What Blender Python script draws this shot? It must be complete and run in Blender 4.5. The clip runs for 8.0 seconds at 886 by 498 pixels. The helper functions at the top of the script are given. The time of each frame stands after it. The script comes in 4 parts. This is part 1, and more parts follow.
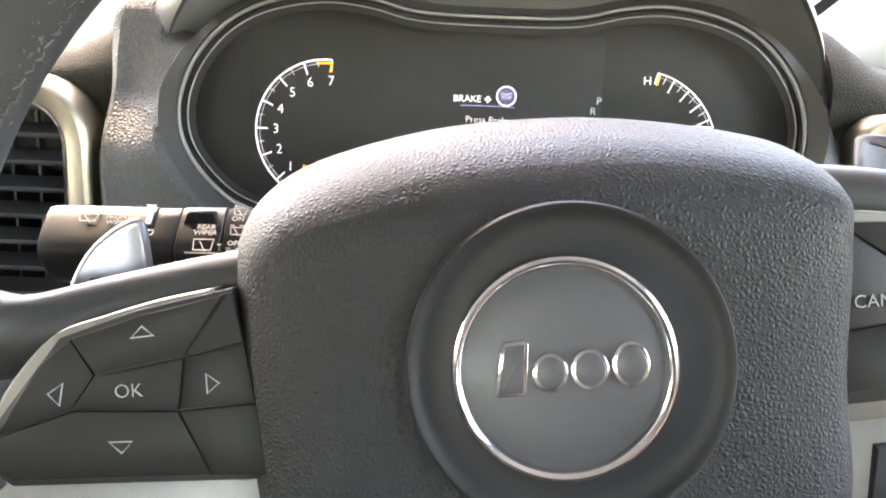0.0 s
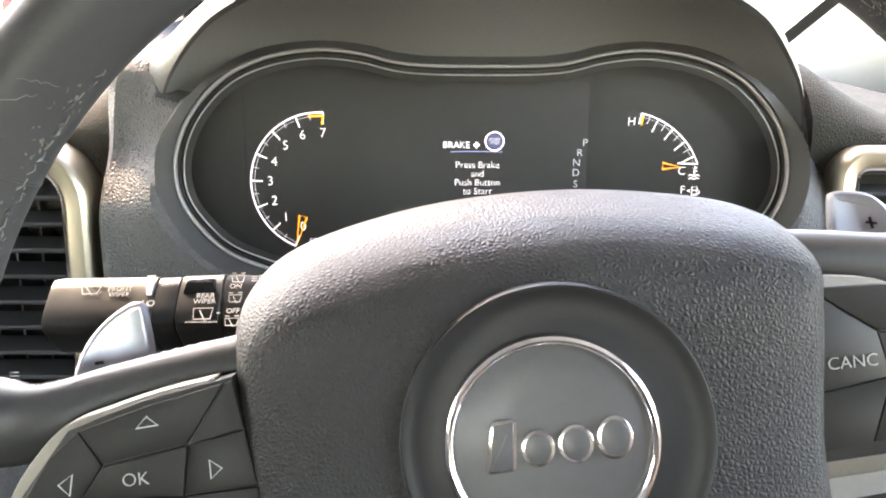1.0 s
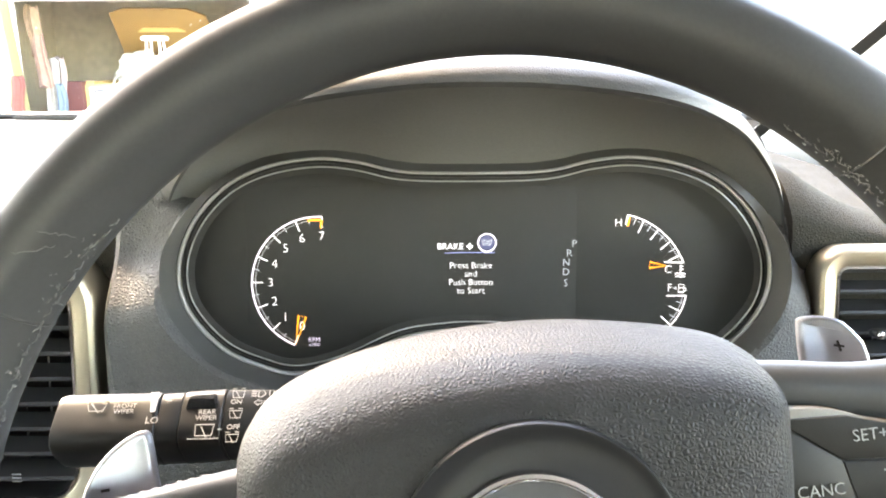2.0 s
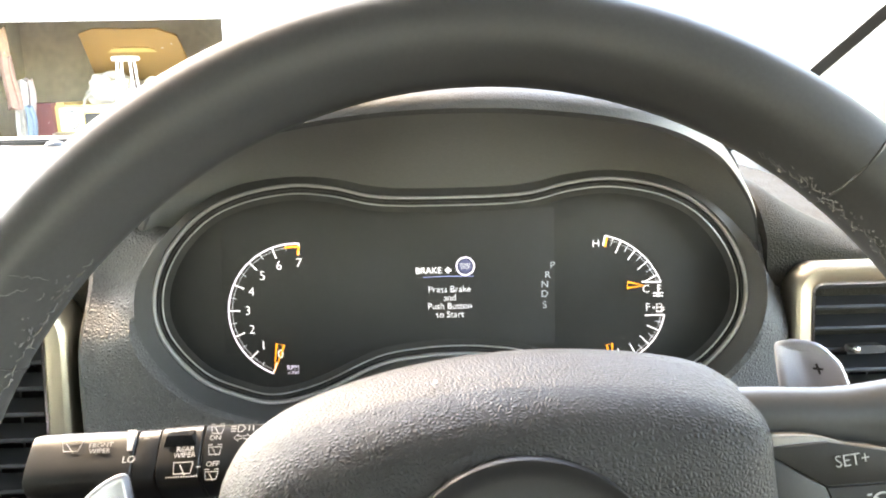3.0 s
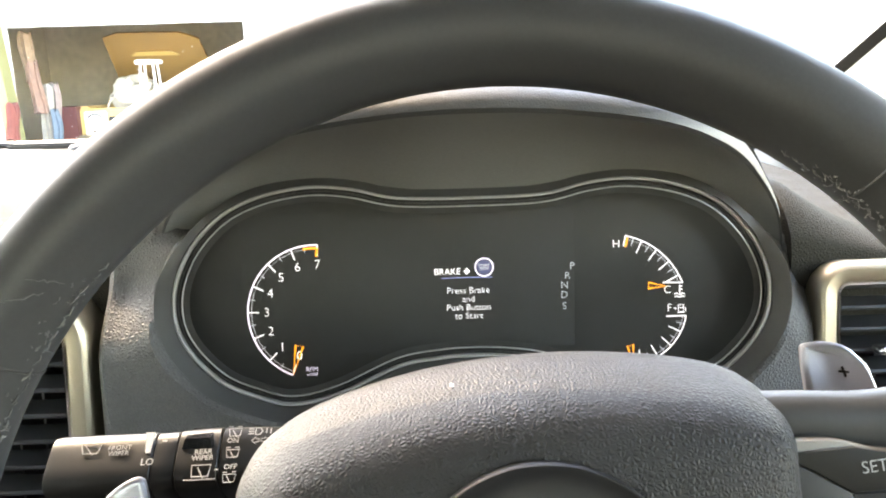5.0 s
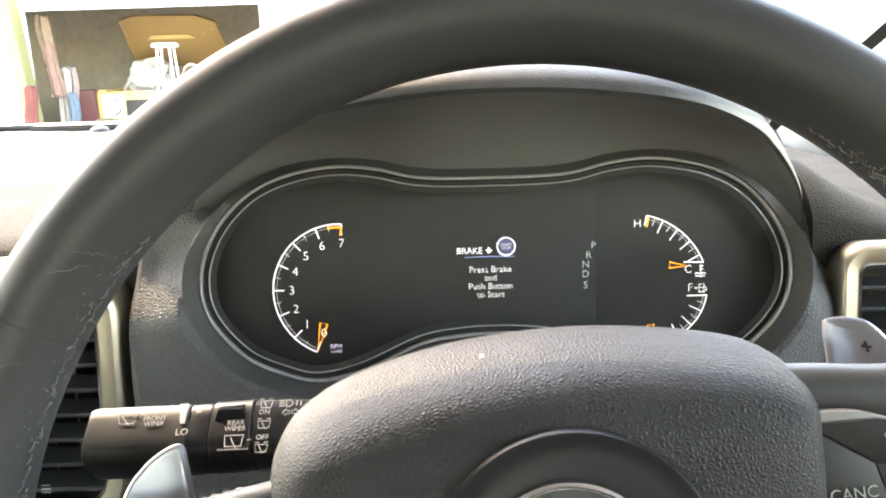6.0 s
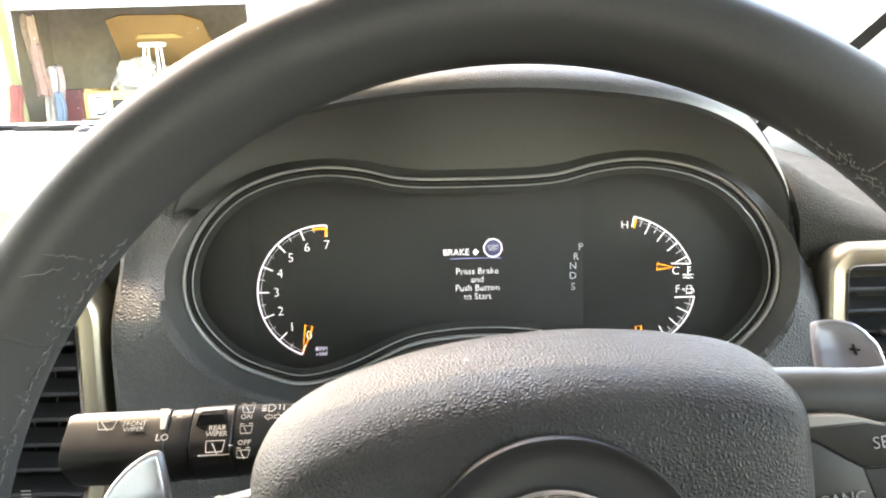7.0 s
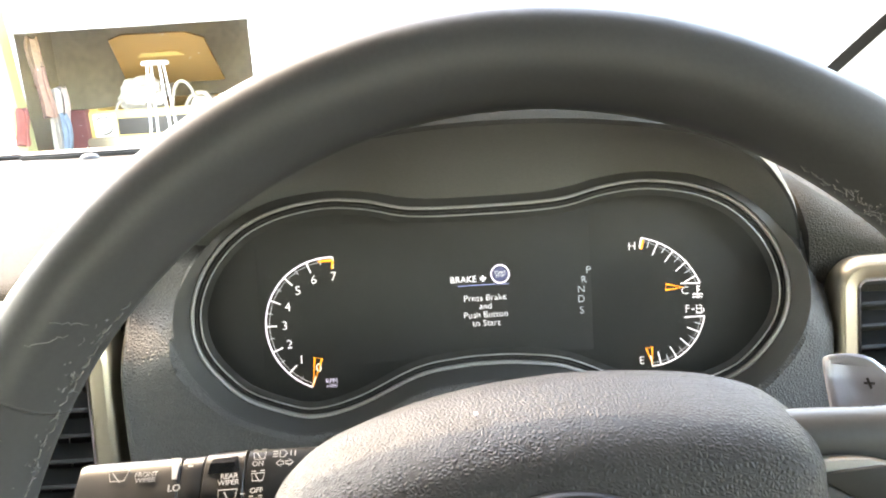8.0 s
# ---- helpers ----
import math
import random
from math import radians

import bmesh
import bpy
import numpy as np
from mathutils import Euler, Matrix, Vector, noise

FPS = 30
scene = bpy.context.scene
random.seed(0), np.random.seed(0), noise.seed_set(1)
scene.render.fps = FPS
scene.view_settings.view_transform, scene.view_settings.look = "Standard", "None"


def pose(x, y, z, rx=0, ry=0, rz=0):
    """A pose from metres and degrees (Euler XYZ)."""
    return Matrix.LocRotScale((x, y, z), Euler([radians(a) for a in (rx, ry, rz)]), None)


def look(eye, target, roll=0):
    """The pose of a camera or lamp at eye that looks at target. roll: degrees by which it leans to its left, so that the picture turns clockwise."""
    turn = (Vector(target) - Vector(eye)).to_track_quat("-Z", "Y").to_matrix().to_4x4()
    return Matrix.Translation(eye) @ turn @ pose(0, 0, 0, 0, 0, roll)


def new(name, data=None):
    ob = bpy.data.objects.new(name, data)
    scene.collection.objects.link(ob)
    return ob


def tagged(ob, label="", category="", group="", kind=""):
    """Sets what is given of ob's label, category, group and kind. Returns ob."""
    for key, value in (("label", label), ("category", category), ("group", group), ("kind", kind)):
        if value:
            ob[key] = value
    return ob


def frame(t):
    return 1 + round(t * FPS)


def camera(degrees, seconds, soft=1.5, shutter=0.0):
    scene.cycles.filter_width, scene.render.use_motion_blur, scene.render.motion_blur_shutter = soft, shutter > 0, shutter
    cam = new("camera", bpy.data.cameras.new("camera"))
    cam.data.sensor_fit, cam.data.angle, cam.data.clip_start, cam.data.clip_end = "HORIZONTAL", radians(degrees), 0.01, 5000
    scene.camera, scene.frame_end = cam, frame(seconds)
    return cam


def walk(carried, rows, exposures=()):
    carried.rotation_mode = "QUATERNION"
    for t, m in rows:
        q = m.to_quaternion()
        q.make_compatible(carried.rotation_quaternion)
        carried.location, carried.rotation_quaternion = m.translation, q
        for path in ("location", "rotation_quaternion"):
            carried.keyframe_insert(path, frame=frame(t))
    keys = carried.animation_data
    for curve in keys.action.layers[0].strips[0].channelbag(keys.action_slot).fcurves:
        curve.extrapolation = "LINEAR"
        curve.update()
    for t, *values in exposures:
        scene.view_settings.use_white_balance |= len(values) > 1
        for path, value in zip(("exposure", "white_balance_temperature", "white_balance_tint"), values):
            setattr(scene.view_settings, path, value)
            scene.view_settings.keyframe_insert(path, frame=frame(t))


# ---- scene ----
cam = camera(58.1, 8.0, soft=2.0)
# the instrument face leans back: all of the dash is laid out in its plane (x right, y ahead, z up)
DASH = pose(0, 0, 1.15, -7.5, 0, 0)
WHEEL = DASH @ pose(-.00216, -.05925, .0101, .82, 1.19, 1.0) @ Matrix.Scale(.8574, 4) @ pose(0.002, -0.209, -0.080, -11, 0, 0) @ pose(0, 0, 0, 0, -7, 0)
PATH = [
    (0, -0.02271, -0.42098, 0.01016, 77.862, -2.344, 0.506),
    (0.5, -0.02211, -0.42342, 0.01388, 78.368, -1.908, 0.751),
    (1, -0.02016, -0.42603, 0.02652, 79.015, -0.193, 0.061),
    (1.5, -0.02019, -0.43690, 0.04575, 80.512, 2.087, -0.401),
    (2, -0.01713, -0.43681, 0.04660, 83.765, 0.311, 0.001),
    (2.2, -0.01917, -0.43782, 0.04806, 84.224, 0.637, -0.581),
    (3.3, -0.01722, -0.43451, 0.05170, 84.918, 1.266, -1.849),
    (3.5, -0.01681, -0.43496, 0.05231, 84.957, 1.524, -1.503),
    (4, -0.01656, -0.44039, 0.05766, 84.072, 3.399, 0.565),
    (4.2, -0.01554, -0.43434, 0.05538, 84.528, 2.765, 0.396),
    (5.3, -0.01805, -0.43275, 0.05158, 84.883, 1.541, -0.222),
    (5.5, -0.01985, -0.43704, 0.05157, 84.565, 1.555, 0.106),
    (6, -0.02082, -0.43808, 0.04978, 83.739, 1.626, 0.764),
    (6.5, -0.01858, -0.43261, 0.04862, 83.685, 1.568, 0.767),
    (7, -0.01953, -0.43427, 0.04994, 83.745, 1.556, -0.038),
    (7.5, -0.02061, -0.42844, 0.05256, 83.303, 2.214, -0.681),
    (8, -0.01814, -0.43153, 0.06165, 84.197, 3.579, 0.333),
]
EXPOSURES = [(0.0, 5.17, 9000, 18), (1.0, 5.26, 9000, 17), (1.5, 5.34, 9200, 14), (2.2, 5.34, 9300, 13), (3.5, 5.09, 9300, 12), (5.5, 4.83, 9300, 12), (6.5, 4.8, 9300, 12), (7.0, 4.98, 9300, 12), (7.5, 5.06, 9300, 12), (8.0, 5.08, 9300, 12)]
GROW = Matrix.Scale(1.13, 4)      # from the plan's lengths to true size
walk(cam, [(t, GROW @ DASH @ pose(*row)) for t, *row in PATH], EXPOSURES)

# ---- light ----
SUN_EL, SUN_AZ = 46.0, -45.0      # degrees above the horizon, degrees to the right of straight ahead
world = bpy.data.worlds.new("world")
scene.world = world
world.use_nodes = True
wn, wl = world.node_tree.nodes, world.node_tree.links
sky = wn.new("ShaderNodeTexSky")
sky.sky_type, sky.sun_disc = "NISHITA", False
sky.sun_elevation, sky.sun_rotation = radians(SUN_EL), radians(SUN_AZ)
wl.new(sky.outputs[0], wn["Background"].inputs[0])
wn["Background"].inputs[1].default_value = 0.15
sun = new("sun", bpy.data.lights.new("sun", "SUN"))
sun.data.energy, sun.data.angle, sun.data.color = 0.3, radians(1.0), (1.0, 0.88, 0.72)
_d = Vector((math.sin(radians(SUN_AZ)) * math.cos(radians(SUN_EL)), math.cos(radians(SUN_AZ)) * math.cos(radians(SUN_EL)), math.sin(radians(SUN_EL))))
sun.matrix_basis = look(_d * 30, (0, 0, 0))


# ---- materials ----
def material(name, base, rough=0.5, metal=0.0, bump=0.0, scale=400.0, kind="noise", vary=0.15, emit=0.0, coat=0.0, spec=0.5, big=20.0, depth=0.32):
    m = bpy.data.materials.new(name)
    m.use_nodes = True
    n, l = m.node_tree.nodes, m.node_tree.links
    b = n["Principled BSDF"]
    b.inputs["Roughness"].default_value, b.inputs["Metallic"].default_value = rough, metal
    b.inputs["Specular IOR Level"].default_value = spec
    b.inputs["Coat Weight"].default_value = coat
    b.inputs["Base Color"].default_value = (*base, 1)
    if emit:
        b.inputs["Emission Color"].default_value = (*base, 1)
        b.inputs["Emission Strength"].default_value = emit
        return m
    co = n.new("ShaderNodeTexCoord")
    if vary:
        patch, grain = n.new("ShaderNodeTexNoise"), n.new("ShaderNodeTexNoise")
        patch.inputs["Scale"].default_value, grain.inputs["Scale"].default_value = big, scale * 0.7
        patch.inputs["Detail"].default_value = 6
        l.new(co.outputs["Object"], patch.inputs["Vector"]), l.new(co.outputs["Object"], grain.inputs["Vector"])
        both = n.new("ShaderNodeMath")
        both.operation = "ADD"
        l.new(patch.outputs["Fac"], both.inputs[0]), l.new(grain.outputs["Fac"], both.inputs[1])
        ramp = n.new("ShaderNodeMapRange")
        ramp.inputs["From Min"].default_value, ramp.inputs["From Max"].default_value = 0.6, 1.4
        ramp.inputs["To Min"].default_value, ramp.inputs["To Max"].default_value = 1 - vary, 1 + vary
        l.new(both.outputs[0], ramp.inputs["Value"])
        tint = n.new("ShaderNodeVectorMath")
        tint.operation = "SCALE"
        tint.inputs[0].default_value = base
        l.new(ramp.outputs[0], tint.inputs["Scale"])
        l.new(tint.outputs[0], b.inputs["Base Color"])
        rr = n.new("ShaderNodeMapRange")
        rr.inputs["From Min"].default_value, rr.inputs["From Max"].default_value = 0.3, 0.7
        rr.inputs["To Min"].default_value, rr.inputs["To Max"].default_value = max(rough - 0.06, 0.02), min(rough + 0.06, 1)
        l.new(patch.outputs["Fac"], rr.inputs["Value"]), l.new(rr.outputs[0], b.inputs["Roughness"])
    if bump:
        if kind == "leather":
            tex, out = n.new("ShaderNodeTexVoronoi"), "Distance"
            tex.feature = "DISTANCE_TO_EDGE"
            tex.inputs["Randomness"].default_value = 1.0
            warp = n.new("ShaderNodeTexNoise")
            warp.inputs["Scale"].default_value = scale * 0.6
            mix = n.new("ShaderNodeVectorMath")
            mix.operation = "MULTIPLY_ADD"
            mix.inputs[1].default_value = (0.4 / scale,) * 3
            l.new(co.outputs["Object"], warp.inputs["Vector"])
            l.new(warp.outputs["Color"], mix.inputs[0]), l.new(co.outputs["Object"], mix.inputs[2])
            l.new(mix.outputs[0], tex.inputs["Vector"])
            tex.inputs["Scale"].default_value = scale
            cap = n.new("ShaderNodeMapRange")
            cap.interpolation_type = "SMOOTHSTEP"
            cap.inputs["From Max"].default_value = 0.42
            l.new(tex.outputs[out], cap.inputs["Value"])
            height = cap.outputs[0]
        else:
            tex = n.new("ShaderNodeTexNoise")
            tex.inputs["Scale"].default_value, tex.inputs["Detail"].default_value = scale, 3
            l.new(co.outputs["Object"], tex.inputs["Vector"])
            height = tex.outputs["Fac"]
        bm_ = n.new("ShaderNodeBump")
        bm_.inputs["Strength"].default_value, bm_.inputs["Distance"].default_value = bump, depth / scale
        l.new(height, bm_.inputs["Height"]), l.new(bm_.outputs[0], b.inputs["Normal"])
    return m


def dusty_glass(name, share, dust):
    """A clear lens with a thin even veil of painted haze; dust is its colour."""
    m = bpy.data.materials.new(name)
    m.use_nodes = True
    n, l = m.node_tree.nodes, m.node_tree.links
    n.remove(n["Principled BSDF"])
    mix, clear, film = n.new("ShaderNodeMixShader"), n.new("ShaderNodeBsdfTransparent"), n.new("ShaderNodeBsdfDiffuse")
    film.inputs["Color"].default_value = (*dust, 1)
    co, patch, span = n.new("ShaderNodeTexCoord"), n.new("ShaderNodeTexNoise"), n.new("ShaderNodeMapRange")
    patch.inputs["Scale"].default_value, patch.inputs["Detail"].default_value = 22, 5
    span.inputs["From Min"].default_value, span.inputs["From Max"].default_value = .3, .7
    span.inputs["To Min"].default_value, span.inputs["To Max"].default_value = share * .75, share * 1.25
    l.new(co.outputs["Object"], patch.inputs["Vector"]), l.new(patch.outputs["Fac"], span.inputs["Value"]), l.new(span.outputs[0], mix.inputs[0])
    l.new(clear.outputs[0], mix.inputs[1]), l.new(film.outputs[0], mix.inputs[2])
    l.new(mix.outputs[0], n["Material Output"].inputs[0])
    return m


def glass(name, tint=(1, 1, 1), rough=0.0):
    m = bpy.data.materials.new(name)
    m.use_nodes = True
    n, l = m.node_tree.nodes, m.node_tree.links
    n.remove(n["Principled BSDF"])
    mix, clear, shine = n.new("ShaderNodeMixShader"), n.new("ShaderNodeBsdfTransparent"), n.new("ShaderNodeBsdfGlossy")
    clear.inputs[0].default_value, shine.inputs["Roughness"].default_value = (*tint, 1), rough
    mix.inputs[0].default_value = 0.08
    l.new(clear.outputs[0], mix.inputs[1]), l.new(shine.outputs[0], mix.inputs[2])
    l.new(mix.outputs[0], n["Material Output"].inputs[0])
    return m


M_CUSHION = material("cushion_vinyl", (0.0185, 0.0184, 0.0198), 0.55, bump=0.6, scale=690, kind="leather", vary=0.12, spec=0.34)
M_RIM = material("rim_leather", (0.034, 0.035, 0.036), 0.46, bump=0.06, scale=900, vary=0.10, spec=0.34)
M_DASH = material("dash_vinyl", (0.072, 0.072, 0.072), 0.52, bump=0.7, scale=520, kind="leather", vary=0.12, depth=.42)
M_HOOD = material("hood_vinyl", (0.055, 0.055, 0.055), 0.48, bump=0.3, scale=700, kind="leather", vary=0.12)
# The hood's underside: its vinyl painted lighter to stand in for veiling haze.
M_LINING_HAZED = material("hazed_lining", (0.16, 0.162, 0.156), 0.6, bump=0.1, scale=900, vary=0.1)
M_DASHTOP = material("dash_top_vinyl", (0.029, 0.0265, 0.0215), 0.72, bump=0.7, scale=600, kind="leather", vary=0.1, spec=0.12)
M_BLACK = material("black_plastic", (0.018, 0.018, 0.019), 0.38, bump=0.08, scale=1500, vary=0.2)
M_SOFT = material("satin_plastic", (0.03, 0.031, 0.033), 0.42, bump=0.05, scale=1800, vary=0.12)
M_FACE = material("gauge_face", (0.0150, 0.0148, 0.0142), 0.6, vary=0.1, spec=0.25)
M_CHROME = material("chrome", (0.85, 0.85, 0.86), 0.12, 1.0, vary=0.03)
M_RING = material("ring_silver", (0.50, 0.50, 0.49), 0.36, 0.55, vary=0.05)
# Silver with a warm reflection of sunlit tan painted into its colour.
M_SATIN_WARM = material("satin_silver_warm", (0.42, 0.37, 0.285), 0.42, 1.0, bump=0.03, scale=2500, vary=0.06)
M_EMBLEM = material("emblem_grey", (0.075, 0.074, 0.078), 0.44, 0.3, vary=0.06, coat=0.05)
M_WHITE = material("lit_white", (0.88, 0.9, 1.0), emit=0.040)
M_DIM = material("lit_dim", (0.5, 0.52, 0.6), emit=0.022)
M_VIOLET = material("lit_violet", (0.78, 0.76, 1.0), emit=0.042)
M_ORANGE = material("lit_orange", (1.0, 0.36, 0.02), emit=0.055)
M_BLUE = material("lit_blue", (0.25, 0.3, 0.65), emit=0.028)
M_PRINT = material("white_print", (0.36, 0.36, 0.355), 0.5, vary=0.05)
M_PILLAR = material("pillar_fabric", (0.5, 0.49, 0.46), 0.85, bump=0.4, scale=1200, vary=0.08)
M_FRIT = material("black_frit", (0.02, 0.02, 0.02), 0.4, vary=0.1)
M_GLOSS = material("gloss_black", (0.012, 0.012, 0.013), 0.12, vary=0.2)
M_DISH = material("dark_dish", (0.0125, 0.0125, 0.014), 0.46, bump=0.04, scale=1800, vary=0.1, spec=0.3)
M_SURROUND = material("surround_plastic", (0.046, 0.046, 0.045), 0.62, bump=0.05, scale=1500, vary=0.1)
M_HEADLINING = material("headlining", (0.46, 0.445, 0.42), 0.9, bump=0.2, scale=600, vary=0.06)
M_NAVY = material("display_navy", (0.05, 0.06, 0.16), emit=0.012)
M_GEAR = material("lit_grey", (0.42, 0.45, 0.5), emit=0.027)
M_PRINTLIT = material("lit_lavender", (0.6, 0.58, 0.8), emit=0.032)
M_STALK = material("stalk_plastic", (0.016, 0.0158, 0.015), 0.38, bump=0.05, scale=1800, vary=0.15, spec=0.4)
M_BTN = material("button_plastic", (0.016, 0.0155, 0.0145), 0.5, bump=0.05, scale=2000, vary=0.12, spec=0.25)
M_THREAD = material("frayed_thread", (0.10, 0.10, 0.098), 0.8, vary=0.3)
M_SILVERPAINT = material("silver_paint", (0.25, 0.24, 0.23), 0.4, 0.5, vary=0.06)
M_TRIM = material("spoke_trim_silver", (0.24, 0.225, 0.20), 0.48, 0.85, bump=0.03, scale=2500, vary=0.08)
M_PADDLE = material("paddle_silver", (0.40, 0.415, 0.46), 0.38, 0.9, bump=0.02, scale=3000, vary=0.05)
M_WALL = material("white_wall", (0.8, 0.8, 0.78), 0.8, bump=0.2, scale=40, vary=0.06, big=3)
M_CLOTHW = material("white_plastic", (0.78, 0.78, 0.76), 0.45, vary=0.06, big=5)
M_LENS = material("headlight_glass", (0.7, 0.7, 0.68), 0.12, vary=0.06, coat=0.5)
M_AMBER = material("amber_lens", (0.7, 0.22, 0.02), 0.2, vary=0.1, coat=0.5)
M_GLASS = glass("window_glass")
# The lens carries a painted haze that evenly lifts the dark gauge faces.
M_COVER = dusty_glass("cluster_lens", 0.013, (0.62, 0.60, 0.55))
M_CABIN = material("cabin_lining", (0.16, 0.135, 0.13), 0.9, bump=0.2, scale=600, vary=0.08)


# ---- builders ----
def part(name, bm, mat, parent=None, label="", smooth=True, m=None):
    me = bpy.data.meshes.new(name)
    bmesh.ops.recalc_face_normals(bm, faces=bm.faces)
    bm.to_mesh(me)
    bm.free()
    me.materials.append(mat)
    if smooth:
        me.polygons.foreach_set("use_smooth", [True] * len(me.polygons))
        me.set_sharp_from_angle(angle=radians(38))
    ob = new(name, me)
    if parent:
        ob.parent = parent
    if m is not None:
        ob.matrix_basis = m
    return tagged(ob, label)


def empty(name, m, label, category, group="", kind=""):
    ob = new(name)
    ob.empty_display_size = 0.02
    ob.matrix_basis = m
    return tagged(ob, label, category, group, kind)


def loft(rings, closed=True, caps=(False, False), bm=None):
    bm = bm or bmesh.new()
    vs = [[bm.verts.new(p) for p in r] for r in rings]
    for a, b in zip(vs, vs[1:]):
        n = len(a)
        for i in range(n if closed else n - 1):
            j = (i + 1) % n
            bm.faces.new((a[i], a[j], b[j], b[i]))
    if caps[0]:
        bm.faces.new(vs[0][::-1])
    if caps[1]:
        bm.faces.new(vs[-1])
    return bm


def smooth_curve(pts, steps=6, closed=True):
    """Catmull-Rom through the points."""
    out, n = [], len(pts)
    pts = [Vector(p) for p in pts]
    for i in range(n if closed else n - 1):
        if closed:
            p0, p1, p2, p3 = (pts[(i + k) % n] for k in (-1, 0, 1, 2))
        else:
            p0, p1, p2, p3 = (pts[min(max(i + k, 0), n - 1)] for k in (-1, 0, 1, 2))
        for s in range(steps):
            t = s / steps
            out.append(0.5 * ((2 * p1) + (p2 - p0) * t + (2 * p0 - 5 * p1 + 4 * p2 - p3) * t * t + (3 * p1 - p0 - 3 * p2 + p3) * t ** 3))
    if not closed:
        out.append(pts[-1])
    return out


def offset(pts, d):
    """A closed outline of (x, z) pairs, pushed outward by d."""
    n = len(pts)
    area = sum(pts[i][0] * pts[(i + 1) % n][1] - pts[(i + 1) % n][0] * pts[i][1] for i in range(n))
    s = 1 if area > 0 else -1
    out = []
    for i in range(n):
        a, b = Vector(pts[i - 1][:2]), Vector(pts[(i + 1) % n][:2])
        t = (b - a).normalized()
        out.append((pts[i][0] + s * d * t.y, pts[i][1] - s * d * t.x))
    return out


def ring3(pts, y):
    return [(p[0], y(p) if callable(y) else y, p[1]) for p in pts]


def plate(pts, y0, y1, bevel=0.001, bm=None):
    """A solid plate of outline (x, z), its front at y0 (towards the driver), with a rounded front edge."""
    b = bevel
    rings = [ring3(pts, y1), ring3(pts, y0 + b), ring3(offset(pts, -0.3 * b), y0 + 0.3 * b), ring3(offset(pts, -b), y0)]
    return loft(rings, True, (True, True), bm)


def tube(path, radius, segs=10, closed=False, bm=None, caps=True):
    """A round bar along a path; radius may be a list."""
    path = [Vector(p) for p in path]
    n = len(path)
    rings, up = [], None
    for i, p in enumerate(path):
        if closed:
            t = (path[(i + 1) % n] - path[i - 1]).normalized()
        else:
            t = (path[min(i + 1, n - 1)] - path[max(i - 1, 0)]).normalized()
        if up is None:
            up = t.orthogonal().normalized()
        up = (up - t * up.dot(t)).normalized()
        side = t.cross(up)
        r = radius[i] if isinstance(radius, (list, tuple)) else radius
        rings.append([p + r * (math.cos(k) * up + math.sin(k) * side) for k in (2 * math.pi * j / segs for j in range(segs))])
    if closed:
        rings.append(rings[0])
        bm = loft(rings, True, (False, False), bm)
        bmesh.ops.remove_doubles(bm, verts=bm.verts, dist=1e-6)
        return bm
    return loft(rings, True, (caps, caps), bm)


def box(x0, x1, y0, y1, z0, z1, bevel=0.0, bm=None):
    own = bm is None
    bm = bm or bmesh.new()
    v = [bm.verts.new((x, y, z)) for x in (x0, x1) for y in (y0, y1) for z in (z0, z1)]
    for f in ((0, 1, 3, 2), (4, 6, 7, 5), (0, 4, 5, 1), (2, 3, 7, 6), (0, 2, 6, 4), (1, 5, 7, 3)):
        bm.faces.new([v[i] for i in f])
    if bevel and own:
        bmesh.ops.bevel(bm, geom=bm.edges[:], offset=bevel, segments=2, affect="EDGES")
    return bm


def rounded(x0, x1, z0, z1, r, k=5):
    out = []
    for cx, cz, a in ((x1 - r, z1 - r, 0), (x0 + r, z1 - r, 90), (x0 + r, z0 + r, 180), (x1 - r, z0 + r, 270)):
        out += [(cx + r * math.cos(radians(a + 90 * i / k)), cz + r * math.sin(radians(a + 90 * i / k))) for i in range(k + 1)]
    return out


def circle(cx, cz, r, n=48, a0=0, a1=360):
    return [(cx + r * math.cos(radians(a0 + (a1 - a0) * i / n)), cz + r * math.sin(radians(a0 + (a1 - a0) * i / n))) for i in range(n)]


def writing(name, text, size, mat, parent, m, align="CENTER", label="", thick=0.00012, bold=0.0, spacing=1.0):
    cu = bpy.data.curves.new(name, "FONT")
    cu.body, cu.size, cu.align_x, cu.align_y, cu.extrude, cu.offset, cu.space_line = text, size, align, "CENTER", thick, bold, spacing
    cu.resolution_u = 3
    tmp = new("tmp", cu)
    me = bpy.data.meshes.new_from_object(tmp.evaluated_get(bpy.context.evaluated_depsgraph_get()))
    bpy.data.objects.remove(tmp)
    me.name = name
    me.materials.clear()
    me.materials.append(mat)
    ob = new(name, me)
    ob.parent = parent
    ob.matrix_basis = m @ pose(0, 0, 0, 90, 0, 0)
    return tagged(ob, label)


def stroke(points, width, y, mat=None, bm=None, closed=False):
    """A flat line of that width along (x, z) points, 0.25 mm thick, its front at y."""
    bm = bm or bmesh.new()
    n = len(points)
    rings = []
    for i, p in enumerate(points):
        a = Vector(points[i - 1 if (i or closed) else 0])
        b = Vector(points[(i + 1) % n if (i < n - 1 or closed) else i])
        t = (b - a).normalized()
        nx, nz = -t.y * width / 2, t.x * width / 2
        rings.append([(p[0] + nx, y, p[1] + nz), (p[0] - nx, y, p[1] - nz), (p[0] - nx, y + 0.00025, p[1] - nz), (p[0] + nx, y + 0.00025, p[1] + nz)])
    if closed:
        rings.append(rings[0])
    return loft(rings, True, (not closed, not closed), bm)


